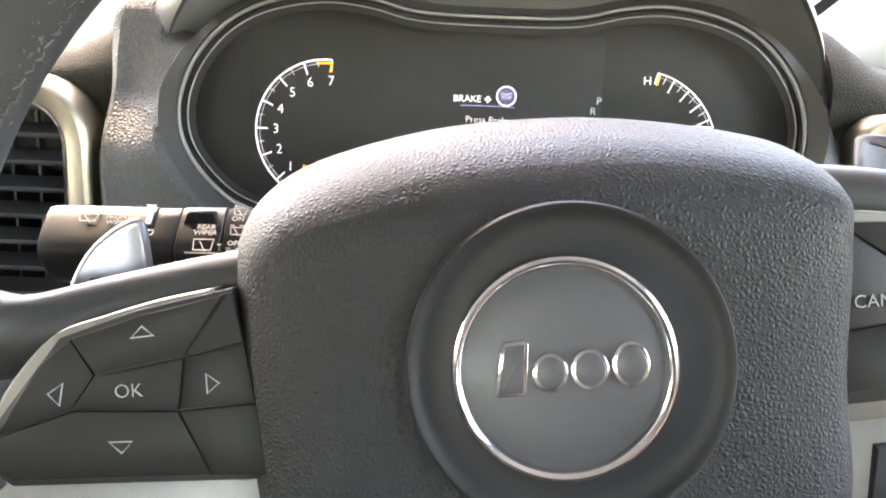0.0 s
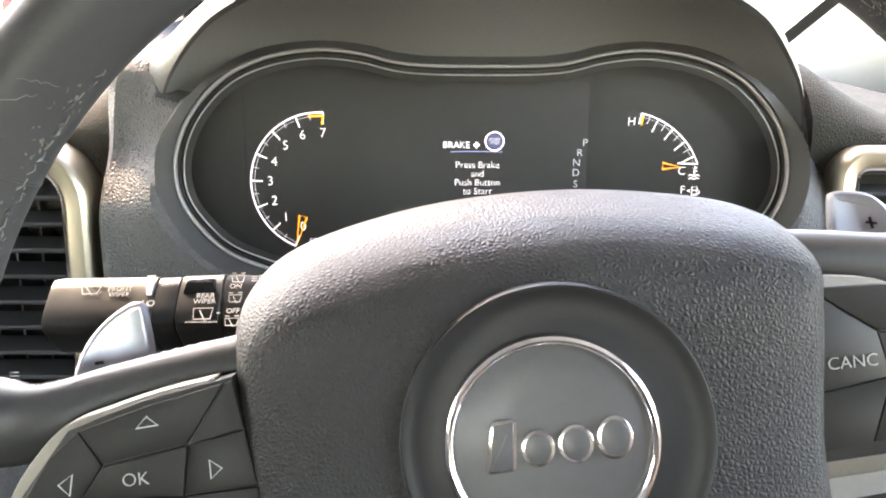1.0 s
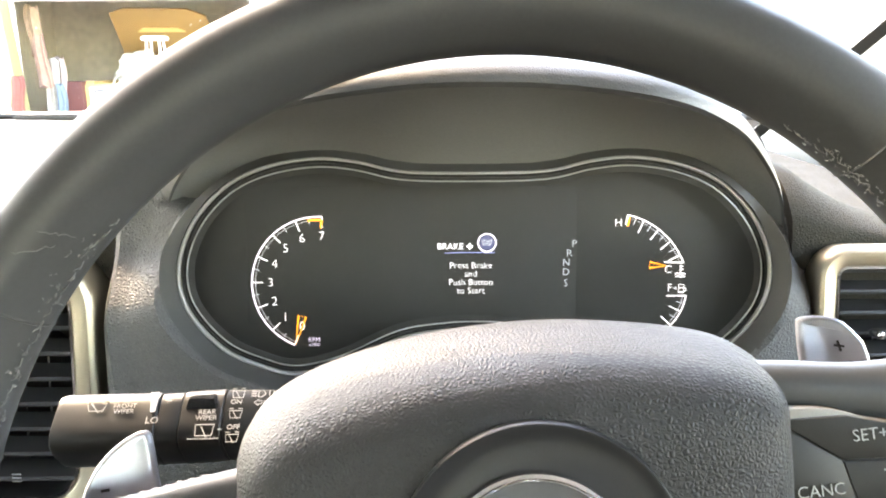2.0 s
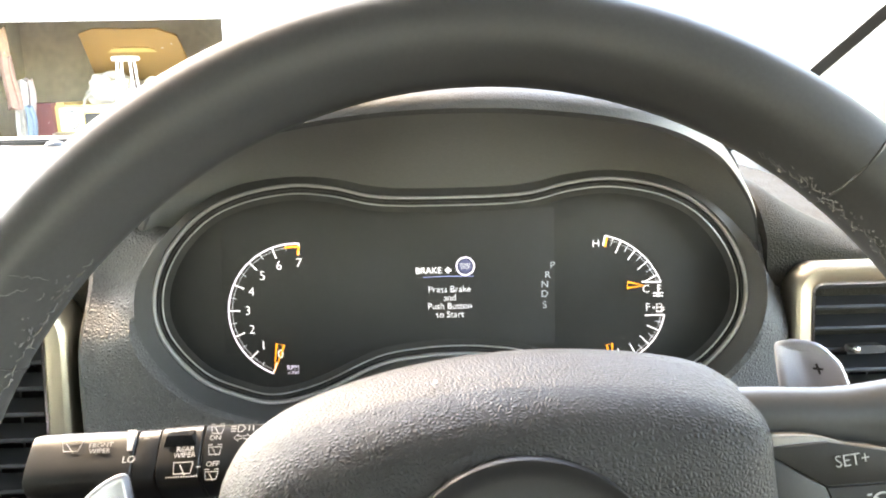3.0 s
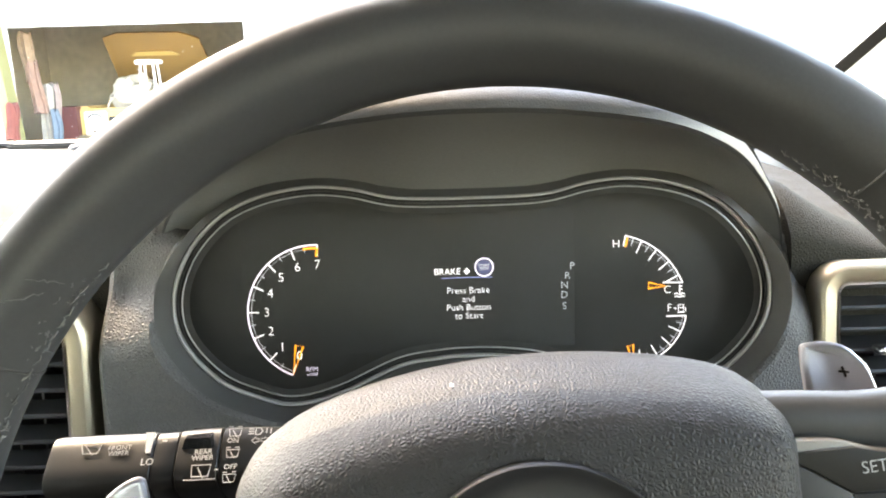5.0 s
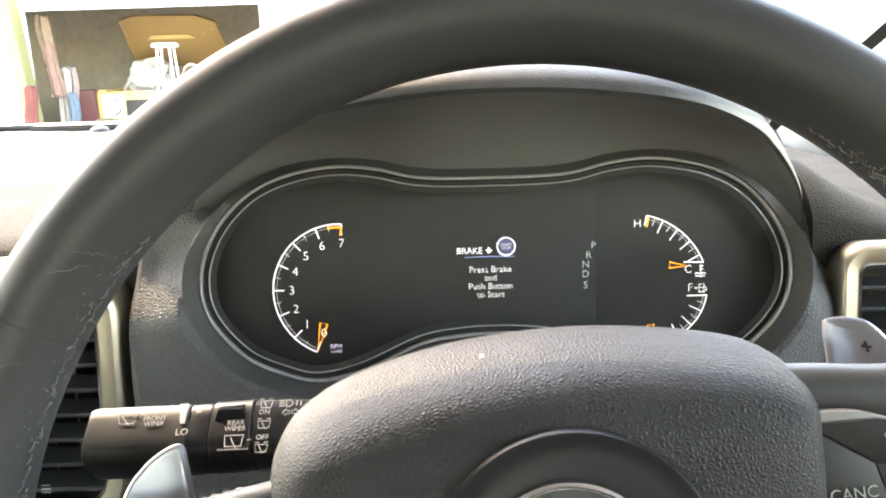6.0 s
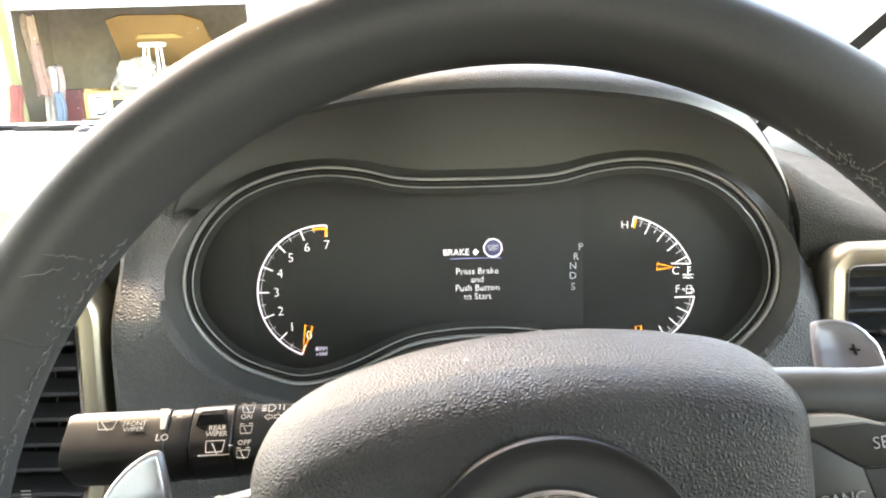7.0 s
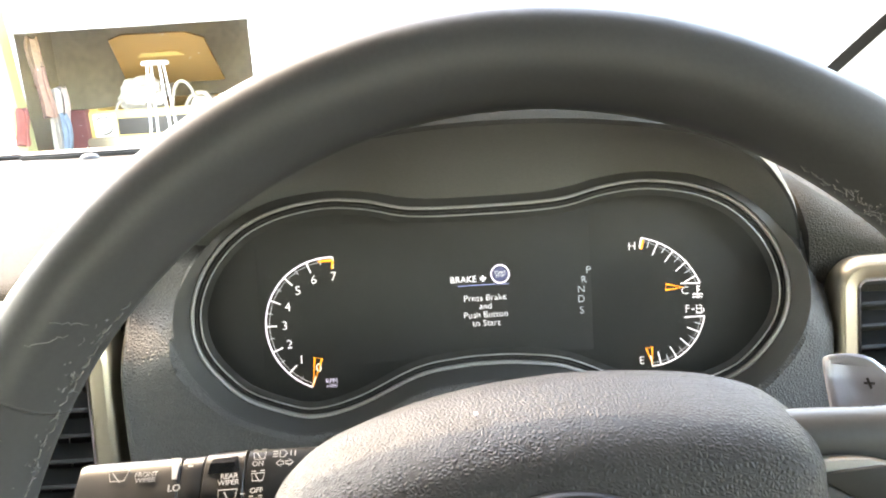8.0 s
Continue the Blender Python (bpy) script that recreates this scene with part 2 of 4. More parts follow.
def lines(name, strokes, width, y, mat, parent, label=""):
    """Thin printed lines: each stroke is a list of (x, z); a leading True closes it."""
    bm = bmesh.new()
    for s in strokes:
        shut = s[0] is True
        stroke(s[1:] if shut else s, width, y, None, bm, shut)
    return part(name, bm, mat, parent, label, False)


def shrink(poly, d):
    return offset(poly, -d)


# ---- cabin shell and windscreen ----
AX = -0.42      # the car's middle
for name, sgn in (("door_panel_driver", 1), ("door_panel_passenger", -1)):
    X = AX + sgn * 1.2
    bm = box(X - .04, X + .04, -2.2, .9, .3, 1.16)
    box(X - .04, X + .04, -2.2, .3, 1.62, 1.72, 0, bm)
    box(X - .04, X + .04, -2.2, -.9, 1.16, 1.62, 0, bm)
    tagged(part(name, bm, M_CABIN, None, "", False), "grey door panel with an open window above it", "door panel", "", "structure")
bm = box(AX - 1.24, AX + 1.24, -2.24, -2.2, .3, 1.22)
box(AX - 1.24, AX + 1.24, -2.24, -2.2, 1.56, 1.74, 0, bm)
box(AX - 1.24, AX - .55, -2.24, -2.2, 1.22, 1.56, 0, bm)
box(AX + .55, AX + 1.24, -2.24, -2.2, 1.22, 1.56, 0, bm)
tagged(part("wall_rear", bm, M_CABIN, None, "", False), "grey rear cabin lining round the rear window", "cabin lining", "", "structure")
tagged(part("ceiling", box(AX - 1.24, AX + 1.24, -2.24, .12, 1.72, 1.76), M_HEADLINING, None, "", False), "pale fabric headlining", "headlining", "", "structure")
tagged(part("floor", box(AX - 1.24, AX + 1.24, -2.24, .9, .26, .3), material("carpet", (.04, .04, .04), .95, bump=.6, scale=500), None, "", False), "dark carpeted cabin floor", "floor", "", "structure")
tagged(part("bulkhead", box(AX - 1.24, AX + 1.24, .80, .86, .3, 1.155), M_BLACK, None, "", False), "dark bulkhead below the windscreen", "bulkhead", "", "structure")

PB, PT = Vector((.416, .70, 1.150)), Vector((.7835, .1, 1.736))     # foot and head of the pillar beside the driver
def mirror(v):
    return Vector((2 * AX - v.x, v.y, v.z))
for name, mir in (("pillar_driver", False), ("pillar_passenger", True)):
    f = mirror if mir else (lambda v: v)
    d = (PT - PB).normalized()
    out = Vector((.075, -.04, .01))
    pts = [(Vector((.0, 0, 0)), Vector((.012, .012, .004))), ]
    rings = []
    for k in (-.16, .0, .1, .2, .3, .45, .6, .75, .88, 1.02):
        c = PB.lerp(PT, k)
        prof = [(.018, .012), (.020, -.006), (.034, -.020), (.060, -.034), (.10, -.046), (.15, -.05), (.19, -.03), (.19, .05), (.06, .05)]
        rings.append([f(c + Vector((1, -.25, -.2)).normalized() * a + Vector((.25, 1, 0)).normalized() * b) for a, b in prof])
    pil = part(name, loft(rings, True, (True, True)), M_PILLAR)
    tagged(pil, "pale textured fabric windscreen pillar trim", "pillar trim", "", "structure")

W0, W1 = Vector((AX, .78, 1.150)), Vector((AX, .12, 1.736))
def screen_rows(hw0, hw1, lift):
    rows_ = []
    for k in range(13):
        t = k / 12
        c = W0.lerp(W1, t)
        hw = hw0 + (hw1 - hw0) * t
        rows_.append([Vector((AX + hw * s, c.y - .08 * s * s + lift * .66, c.z + lift * .75)) for s in (i / 10 - 1 for i in range(21))])
    return rows_
bm = loft(screen_rows(.838, 1.2, .0), False)
windscreen = part("windscreen", bm, M_GLASS)
windscreen.visible_shadow = False
tagged(windscreen, "clear laminated windscreen glass", "windscreen", "", "structure")
rs, bm = random.Random(21), bmesh.new()
for _ in range(60):
    q = W0.lerp(W1, rs.uniform(.02, .30))
    x = rs.uniform(-.55, .30)
    r_ = rs.uniform(.0003, .0009)
    bmesh.ops.create_icosphere(bm, subdivisions=1, radius=r_, matrix=Matrix.Translation((AX + (x + .42 if x < -.5 else x) * .8, q.y - .004 - .08 * (x * .8 / .85) ** 2, q.z - .004)))
tagged(part("dust_specks", bm, material("dust", (.7, .68, .62), .9, vary=.1), windscreen, "pale dust specks on the glass"), kind="stuff")
# black ceramic edge with its dots
bm = bmesh.new()
d = (PT - PB)
nrm = Vector((-.25, -.85, -.75)).normalized()
inw = Vector((-1, .15, .25)).normalized()
for f in ((lambda v: v), mirror):
    a = [[f(PB.lerp(PT, k) + inw * w + nrm * h) for w, h in ((.0, .004), (-.026, .004), (-.026, .006), (.0, .006))] for k in (-.05, .2, .4, .6, .8, 1)]
    loft(a, True, (True, True), bm)
    for row_ in range(2):
        for i in range(150):
            c = f(PB.lerp(PT, (i + .5 * row_) / 150) + inw * (.0020 + .0024 * row_) + nrm * .005)
            r = .0011 - .0003 * row_
            v = [bm.verts.new(c + Vector(q) * r) for q in ((1, 0, 0), (0, 0, 1), (-1, 0, 0), (0, 0, -1))]
            bm.faces.new(v)
tagged(part("windscreen_edge_band", bm, M_FRIT, None, "", False), "black dotted ceramic edge band of the windscreen", "edge band", "", "structure")
tagged(part("windscreen_seal", tube([(AX - .84, .70, 1.165), (AX - .5, .755, 1.168), (AX, .772, 1.168), (AX + .5, .755, 1.168), (AX + .84, .70, 1.165)], .0055, 8), M_FRIT), "black rubber windscreen seal at the dash", "seal", "", "structure")

# ---- dashboard ----
# upper roll and flat top, level with the world
PROF = [(.02, 1.085), (.000, 1.10), (-.011, 1.118), (-.013, 1.136), (-.006, 1.152), (.016, 1.163), (.08, 1.168), (.25, 1.170), (.5, 1.168), (.765, 1.160), (.80, 1.10)]
prof = smooth_curve(PROF, 4, False)
SHOULDER = [(.02, 1.085), (.004, 1.10), (-.004, 1.122), (-.006, 1.146), (.000, 1.163), (.015, 1.179), (.040, 1.189), (.075, 1.187), (.16, 1.165), (.765, 1.155), (.80, 1.10)]
shoulder = smooth_curve(SHOULDER, 4, False)
rings = []
for x in [AX - 1.19 + .05 * i for i in range(26)] + [-.30, -.28, -.26, -.245, -.23, -.22, -.21, -.20, -.19, -.184, -.178, -.174, -.171, -.168, -.16, -.15, -.13, 0, .13, .15, .16, .168, .171, .174, .178, .184, .19, .20, .21, .22, .23, .245] + [.26 + .03 * i for i in range(17)]:
    rise = min(1, max(0, (abs(x) - .13) / .03)) * (1 if x > 0 else 1 - min(1, max(0, (-.22 - x) / .10)))
    drop = .02 * min(max((-.55 - x) / .5, 0), 1) + .07 * min(max((x - .30) / .22, 0), 1) ** 1.5
    lean = min(max((abs(x) - (.182 if x > 0 else .195)) / .10, 0), 1)
    ease = min(1, max(0, (abs(x) - .168) / .006))
    back = .075 * (1 - ease * ease * (3 - 2 * ease))
    row_ = []
    for p, q in zip(prof, shoulder):
        y, z = p.x + (q.x + (.003 if x < 0 else .0) - p.x) * rise, p.y + (q.y - p.y) * rise
        z -= max(0, z - 1.152) * lean * (2 - lean) * rise
        row_.append((x, max(y, y * .4 + back), z - drop * min(1, max(0, (z - 1.08) / .06))))
    rings.append(row_)
dash_top = part("dash_top", loft(rings, False), M_DASHTOP)
tagged(dash_top, "pale sunlit grained dashboard top under the windscreen", "dashboard top", "", "structure")
# small sensor and defroster lip near the glass
bm = box(-.62, -.36, .700, .722, 1.166, 1.174, .003)
tagged(part("defroster_lip", bm, M_SOFT), "slim grey defroster lip along the windscreen foot", "defroster vent")
sensor = part("sun_sensor", loft([[(-.505 + r * math.cos(a), .67 + r * math.sin(a), z) for a in (2 * math.pi * k / 20 for k in range(20))] for r, z in ((.013, 1.165), (.0125, 1.169), (.010, 1.172), (.005, 1.174))], True, (True, True)), M_SOFT)
tagged(sensor, "small grey domed sensor on the dash", "sensor")

HALF = [(0, .0402), (.0395, .0412), (.0645, .0466), (.0885, .0484), (.1160, .0435), (.1380, .0325), (.1556, .0128), (.1640, -.0110), (.1602, -.0345), (.1415, -.0568),
        (.119, -.0675), (.0995, -.0716), (.0740, -.0660), (.0415, -.0518), (.018, -.0478), (0, -.0470)]
EDGE = [tuple(p) for p in smooth_curve(HALF + [(-x, z) for x, z in HALF[-2:0:-1]], 5)]


def squash(p, k):
    """Between the gauge outline and the fascia's outline."""
    a = math.atan2(p[1] + .02, p[0])
    c, s = math.cos(a), math.sin(a)
    n = 6.0
    r = (abs(c / .193) ** n + abs(s / .120) ** n) ** (-1 / n)
    q = (r * c + (-.004 if c < 0 else -.010) * abs(c), r * s - .035)
    return (p[0] + (q[0] - p[0]) * k, p[1] + (q[1] - p[1]) * k)


def fascia_y(p):
    left_ = min(max((-p[0] - .145) / .03, 0), 1)
    right_ = min(max((p[0] - .160) / .02, 0), 1)
    t = min(max((p[1] + .005 - .040 * left_ * left_ * (3 - 2 * left_) - .022 * right_) / .05, 0), 1)
    s = min(max((p[1] + .040) / .045, 0), 1) * min(max((abs(p[0]) - .12) / .04, 0), 1)
    return .020 * s * s * (3 - 2 * s) - .016 - .012 * min(max((-p[0] - .15) / .05, 0), 1) + .004 * min(max((p[0] - .15) / .04, 0), 1) + .055 * t * t * (3 - 2 * t)


# the rim of the cluster stands proud of its faces, towards the driver's eye
EYE = Vector((-.019, -.4345, .051))
PROUD = pose(*EYE) @ Matrix.Scale(.972, 4) @ pose(*-EYE)
def proud(ring, w):
    """A ring drawn towards the eye by the share w."""
    return [Vector(p).lerp(EYE, .028 * w) for p in ring]


O1, O2 = offset(EDGE, .0012), offset(EDGE, .0060)
rings = [ring3(offset(EDGE, .0006), .004), ring3(O1, -.001), ring3(offset(EDGE, .0035), lambda p: -.006 + .010 * min(max(p[1] / .04, 0), 1)), ring3(O2, lambda p: -.012 + .020 * min(max(p[1] / .04, 0), 1))]
surround = part("cluster_surround", loft([proud(r, 1) for r in rings]), M_SURROUND, None, "", True, DASH)
tagged(surround, "smooth black recessed surround of the instrument cluster", "trim", "", "structure")
rings = [ring3(offset(EDGE, .0055), lambda p: -.0110 + .022 * min(max(p[1] / .04, 0), 1)), ring3(offset(EDGE, .009), lambda p: fascia_y(p) + .002)]
for k in (.35, .6, .85):
    rings.append(ring3([squash(p, k) for p in offset(EDGE, .011)], fascia_y))
rings.append([(x, fascia_y((x, z)) + .004, z) for x, z in [squash(p, .97) for p in offset(EDGE, .011)]])
rings.append([(x, .05, z) for x, z in [squash(p, 1.0) for p in offset(EDGE, .011)]])
fascia = part("dash_fascia", loft([proud(r, w) for r, w in zip(rings, (1, 1, .4, .08, 0, 0, 0))]), M_DASH, None, "", True, DASH)
tagged(fascia, "dark grey grained vinyl dashboard fascia", "dashboard", "", "structure")
lower = part("dash_lower", box(AX - 1.19, .77, .045, .3, -.62, -.035), M_DASH, None, "", True, DASH)
tagged(lower, "dark grey lower dashboard body", "dashboard", "", "structure")

# hood over the cluster: the lip is foremost in the middle and falls back at the flanks
LIP_HALF = [(.04, -.090, .0775), (.084, -.084, .0715), (.118, -.060, .0620), (.143, -.030, .0500), (.163, -.008, .0305), (.1695, .0, .0115), (.1725, .004, -.015), (.1745, .006, -.045)]
LIP = smooth_curve([(-x, y, z) for x, y, z in LIP_HALF[::-1]] + [(0, -.093, .0790)] + LIP_HALF, 5, False)
def hood_ring(grow, back, rise, far=None, flare=0.0):
    """One line of the hood's skin; its flanks flare out into the dash."""
    out = []
    for p in LIP:
        w = max(0, min(1, (p.z + .045) / .12))
        s = max(0, min(1, (.066 - p.z) / .05))
        s = s * s * (3 - 2 * s)
        f = flare * (1 if p.x < 0 else .2)
        y = p.y + back * (1 - .55 * s * (1 if p.x < 0 else .2)) if far is None else far
        out.append((p.x * (1 + grow * (1 if p.x < 0 else 1 - .95 * s)) + math.copysign(f * s * (1 if p.x < 0 else .1), p.x), y, p.z + rise * w + grow * .02 - f * .12 * s))
    return out
inner = []
for p in LIP:
    w = max(0, min(1, (p.z + .01) / .08))
    q = Vector((p.x * (.962 + .02 * w), .012, p.z - .025 * w * w * (3 - 2 * w)))
    over = min(1, max(0, (.145 - abs(q.x)) / .03)) if q.z > 0 else 0
    top = max(e[1] for e in offset(EDGE, .0016) if abs(e[0] - q.x) < .006) if over else 0
    q.z += (top - q.z) * over
    q.y -= .0115 * over
    inner.append(q)
def lining(t):
    return [a.lerp(Vector(q), t) + Vector((0, 0, .006 * math.sin(math.pi * t) * max(0, min(1, (q[2] + .01) / .06)))) for a, q in zip(inner, hood_ring(-.003, .002, -.0006))]
hood = empty("instrument_hood", DASH, "dark grained vinyl hood arching over the instrument cluster", "dash hood")
# The underside's colour carries painted haze, so it is lighter than the shell.
part("hazed_lining", loft([lining(k / 8) for k in range(9)], False), M_LINING_HAZED, hood, "underside of the hood, painted lighter for haze")
part("hood_shell", loft([hood_ring(-.003, .002, -.0006), hood_ring(.0, -.0012, .0012), hood_ring(.008, .000, .005, None, .002), hood_ring(.020, .008, .0105, None, .007), hood_ring(.032, .022, .0150, None, .014), hood_ring(.042, .045, .0185, None, .022), hood_ring(.05, .08, .0195, None, .029), hood_ring(.055, 0, .011, .13, .035), hood_ring(.06, 0, -.01, .2, .038)], False), M_HOOD, hood, "sunlit grained outer skin")

# ---- air vents ----
def air_vent(label, ox0, ox1, oz0, oz1, wid, slats, y0, r):
    v = empty("air_vent", DASH, label, "air vent", "dashboard air vents")
    O = rounded(ox0, ox1, oz0, oz1, r, 7)
    I = offset(O, -wid)
    part("bezel", loft([ring3(O, .04), ring3(O, y0 + .006), ring3(offset(O, -.0012), y0 + .0018), ring3(offset(O, -.0035), y0), ring3(offset(O, -wid * .6), y0 + .0006), ring3(offset(O, -wid * .9), y0 + .0022), ring3(I, y0 + .0045)]), M_SATIN_WARM, v, "satin silver bezel")
    part("inner_ring", loft([ring3(offset(I, .0004), y0 + .005), ring3(offset(I, .0002), y0 + .0026), ring3(offset(I, -.0008), y0 + .002), ring3(offset(I, -.0016), y0 + .0035), ring3(offset(I, -.0016), .035)]), M_CHROME, v, "thin chrome inner ring")
    part("housing", loft([ring3(offset(I, -.0014), y0 + .004), ring3(offset(I, -.0035), y0 + .012), ring3(offset(I, -.0035), .036)], True, (False, True)), M_BLACK, v)
    x0, x1 = ox0 + wid + .003, ox1 - wid - .003
    for z in slats:
        bm = bmesh.new()
        prof_ = [(y0 + .006, z - .0014), (y0 + .0052, z - .0002), (y0 + .0058, z + .0010), (y0 + .020, z + .0052), (y0 + .021, z + .0040)]
        loft([[(x, y, zz) for y, zz in prof_] for x in (x0, x1)], True, (True, True), bm)
        part("slat", bm, M_SOFT, v)
    for i in range(7):
        x = x0 + (x1 - x0) * (i + .5) / 7
        part("vane", box(x - .0006, x + .0006, y0 + .024, .034, oz0 + wid + .003, oz1 - wid - .003), M_SOFT, v, "", False)
    return v


vent_r = air_vent("black slatted air vent with a satin silver bezel", .1825, .292, -.128, .0010, .0115, [-.0125 - .0117 * i for i in range(9)], -.017, .017)
tab = part("slider", loft([[(.2169 + x, -.0125 - y * .5, -.0466 + z) for x, z in rounded(-.004 if k else -.003, .016, -.0022, .0022, .002, 3)] for k, y in ((0, -.004), (1, .002), (1, .009), (0, .0115))], True, (True, True)), M_SOFT, vent_r, "dark slider tab")
part("slider_cap", loft([[(.2155 + .0022 * a * math.cos(t), -.0190 - b, -.0463 + .0019 * a * math.sin(t)) for t in (2 * math.pi * k / 14 for k in range(14))] for a, b in ((1, 0), (.9, .001), (.4, .0016))], True, (False, True)), M_CHROME, tab, "bright chrome cap")
vent_l = air_vent("black slatted air vent with a satin silver bezel beside the stalk", -.330, -.2005, -.1475, .004, .0130, [-.0125 - .0138 * i for i in range(10)], -.026, .034)
lines("dial_mark", [[(-.2475 + .0, -.1175 - .002 * i), (-.2425, -.1175 - .002 * i)] for i in range(3)], .0007, -.028, M_PRINT, vent_l, "small white bars")

# ---- instrument cluster ----
cluster = empty("instrument_cluster", DASH, "black instrument cluster with white lit gauges and chrome rims", "instrument cluster")
part("gauge_face", plate(offset(EDGE, .006), .004, .02, .001), M_FACE, cluster)
part("cluster_wall", loft([proud(ring3(offset(EDGE, -.0012), .0032), 1), proud(ring3(offset(EDGE, -.0010), .004), .5), ring3(offset(EDGE, .0030), .0045)]), M_FACE, cluster, "black side wall of the recess")
part("bezel_step", loft([ring3(offset(EDGE, d), y) for d, y in ((-.0080, .0045), (-.0055, .0035), (-.0045, .0031), (-.003, .0031), (-.0016, .0038))]), M_FACE, cluster, "glossy black bezel step", True, PROUD)
for name_, label_, d_, w_, y_, mat_ in (("outer_chrome_ring", "bright silver outer ring", .0, .0009, .0004, M_RING), ("middle_ring", "thin black middle ring", -.0022, .0004, .0020, M_BLACK), ("inner_chrome_ring", "polished silver inner ring", -.0044, .0004, .0024, M_RING)):
    part(name_, loft([ring3(offset(EDGE, d_ + k_ * w_), y_ + h_ * w_) for k_, h_ in ((-1, 4), (-.9, .9), (-.5, .2), (0, 0), (.5, .2), (.9, .9), (1, 4))]), mat_, cluster, label_, True, PROUD)
screen = part("screen", plate(rounded(-.127, .0567, -.0440, .0335, .002), .0038, .006, .0001), M_FACE, cluster, "dark colour display")


def arc_centre(a, b, c):
    ax, az, bx, bz, cx, cz = *a, *b, *c
    d = 2 * (ax * (bz - cz) + bx * (cz - az) + cx * (az - bz))
    return (((ax * ax + az * az) * (bz - cz) + (bx * bx + bz * bz) * (cz - az) + (cx * cx + cz * cz) * (az - bz)) / d,
            ((ax * ax + az * az) * (cx - bx) + (bx * bx + bz * bz) * (ax - cx) + (cx * cx + cz * cz) * (bx - ax)) / d)


YF = .0033
def gauge_arc(centre, r, a0, a1, n=40):
    return [(centre[0] + r * math.cos(a0 + (a1 - a0) * i / n), centre[1] + r * math.sin(a0 + (a1 - a0) * i / n)) for i in range(n + 1)]


def at(centre, r, a):
    return (centre[0] + r * math.cos(a), centre[1] + r * math.sin(a))


def needle(name, tip, tail, w, parent):
    t, s = Vector(tip), Vector(tail)
    n = (t - s).normalized()
    n = Vector((-n.y, n.x)) * w / 2
    return lines(name, [[True, tuple(s + n), tuple(t), tuple(s - n)]], .0009, YF - .0016, M_ORANGE, parent, "glowing orange needle")


# rev counter
P7, P3, P0 = (-.0842, .0167), (-.1240, -.0185), (-.1010, -.0553)
C = arc_centre(P7, P3, P0)
RT = math.hypot(P7[0] - C[0], P7[1] - C[1])
A7, A0 = math.atan2(P7[1] - C[1], P7[0] - C[0]), math.atan2(P0[1] - C[1], P0[0] - C[0])
if A0 < 0:
    A0 += 2 * math.pi
rev = lines("rev_counter", [gauge_arc(C, RT, A7, A0, 60)], .00085, YF, M_VIOLET, cluster, "white lit rev counter arc")
lines("inner_arc", [gauge_arc(C, RT - .0020, A7, A0, 60)], .00022, YF, M_DIM, rev, "faint inner arc")
for i in range(15):
    a = A0 + (A7 - A0) * i / 14
    big = i % 2 == 0
    lines("tick", [[at(C, RT - .0002, a), at(C, RT - (.0062 if big else .0036), a)]], .0007 if big else .0004, YF, M_WHITE if big else M_DIM, rev)
    if big:
        k = i // 2
        q = at(C, RT - (.0105 if k else .0115), a)
        if k == 7:
            q = (P7[0] - .0004, P7[1] - .0108)
        writing("digit", str(k), .0070, M_WHITE, rev, pose(q[0], YF, q[1]), bold=-.00010)
b0, b1 = A0 + (A7 - A0) * 12.9 / 14, A7
lines("red_zone", [gauge_arc(C, RT - .0017, b0, b1, 8), [at(C, RT - .0016, b1), (P7[0] - .0008, P7[1] - .0062)]], .0011, YF - .0003, M_ORANGE, rev, "glowing orange red-zone mark")
needle("needle", (P0[0] + .0008, P0[1] + .0005), (-.0962, -.0388), .0042, rev)
writing("rpm_text", "RPM", .0036, M_PRINTLIT, rev, pose(-.0900, YF, -.0525))
writing("scale_text", "x1000", .0025, M_PRINTLIT, rev, pose(-.0900, YF, -.0553))

# temperature and fuel gauges
H0, HM, C0 = (.0850, .0169), (.1059, .0056), (.1163, -.0099)
F0, FM, E0 = (.1182, -.0284), (.1114, -.0436), (.0888, -.0549)
GT, GF = arc_centre(H0, HM, C0), arc_centre(F0, FM, E0)
RGT, RGF = math.hypot(H0[0] - GT[0], H0[1] - GT[1]), math.hypot(E0[0] - GF[0], E0[1] - GF[1])
def ang(g, p):
    return math.atan2(p[1] - g[1], p[0] - g[0])
temp = lines("temperature_gauge", [gauge_arc(GT, RGT, ang(GT, H0), ang(GT, C0), 24), [C0, (.1055, -.0095)], [H0, (H0[0] - .0012, H0[1] - .0055)]], .0007, YF, M_WHITE, cluster, "white lit temperature gauge")
fuel = lines("fuel_gauge", [gauge_arc(GF, RGF, ang(GF, F0), ang(GF, E0), 24), [F0, (.1073, -.0285)], [E0, (E0[0] - .001, E0[1] + .006)]], .0007, YF, M_WHITE, cluster, "white lit fuel gauge")
for g, G, RG, a0, a1 in ((temp, GT, RGT, ang(GT, H0), ang(GT, C0)), (fuel, GF, RGF, ang(GF, F0), ang(GF, E0))):
    lines("inner_arc", [gauge_arc(G, RG - .0018, a0, a1, 24)], .0002, YF, M_DIM, g, "faint inner arc")
    for i in range(1, 9):
        a = a0 + (a1 - a0) * i / 9
        lines("tick", [[at(G, RG - .0002, a), at(G, RG - (.0075 if i % 2 == 0 else .0045), a)]], .0006 if i % 2 == 0 else .0004, YF, M_WHITE if i % 2 == 0 else M_DIM, g)
lines("hot_mark", [[(H0[0] + .0010, H0[1] - .0010), (H0[0] - .0002, H0[1] - .0062)]], .0010, YF - .0003, M_ORANGE, temp, "orange hot mark")
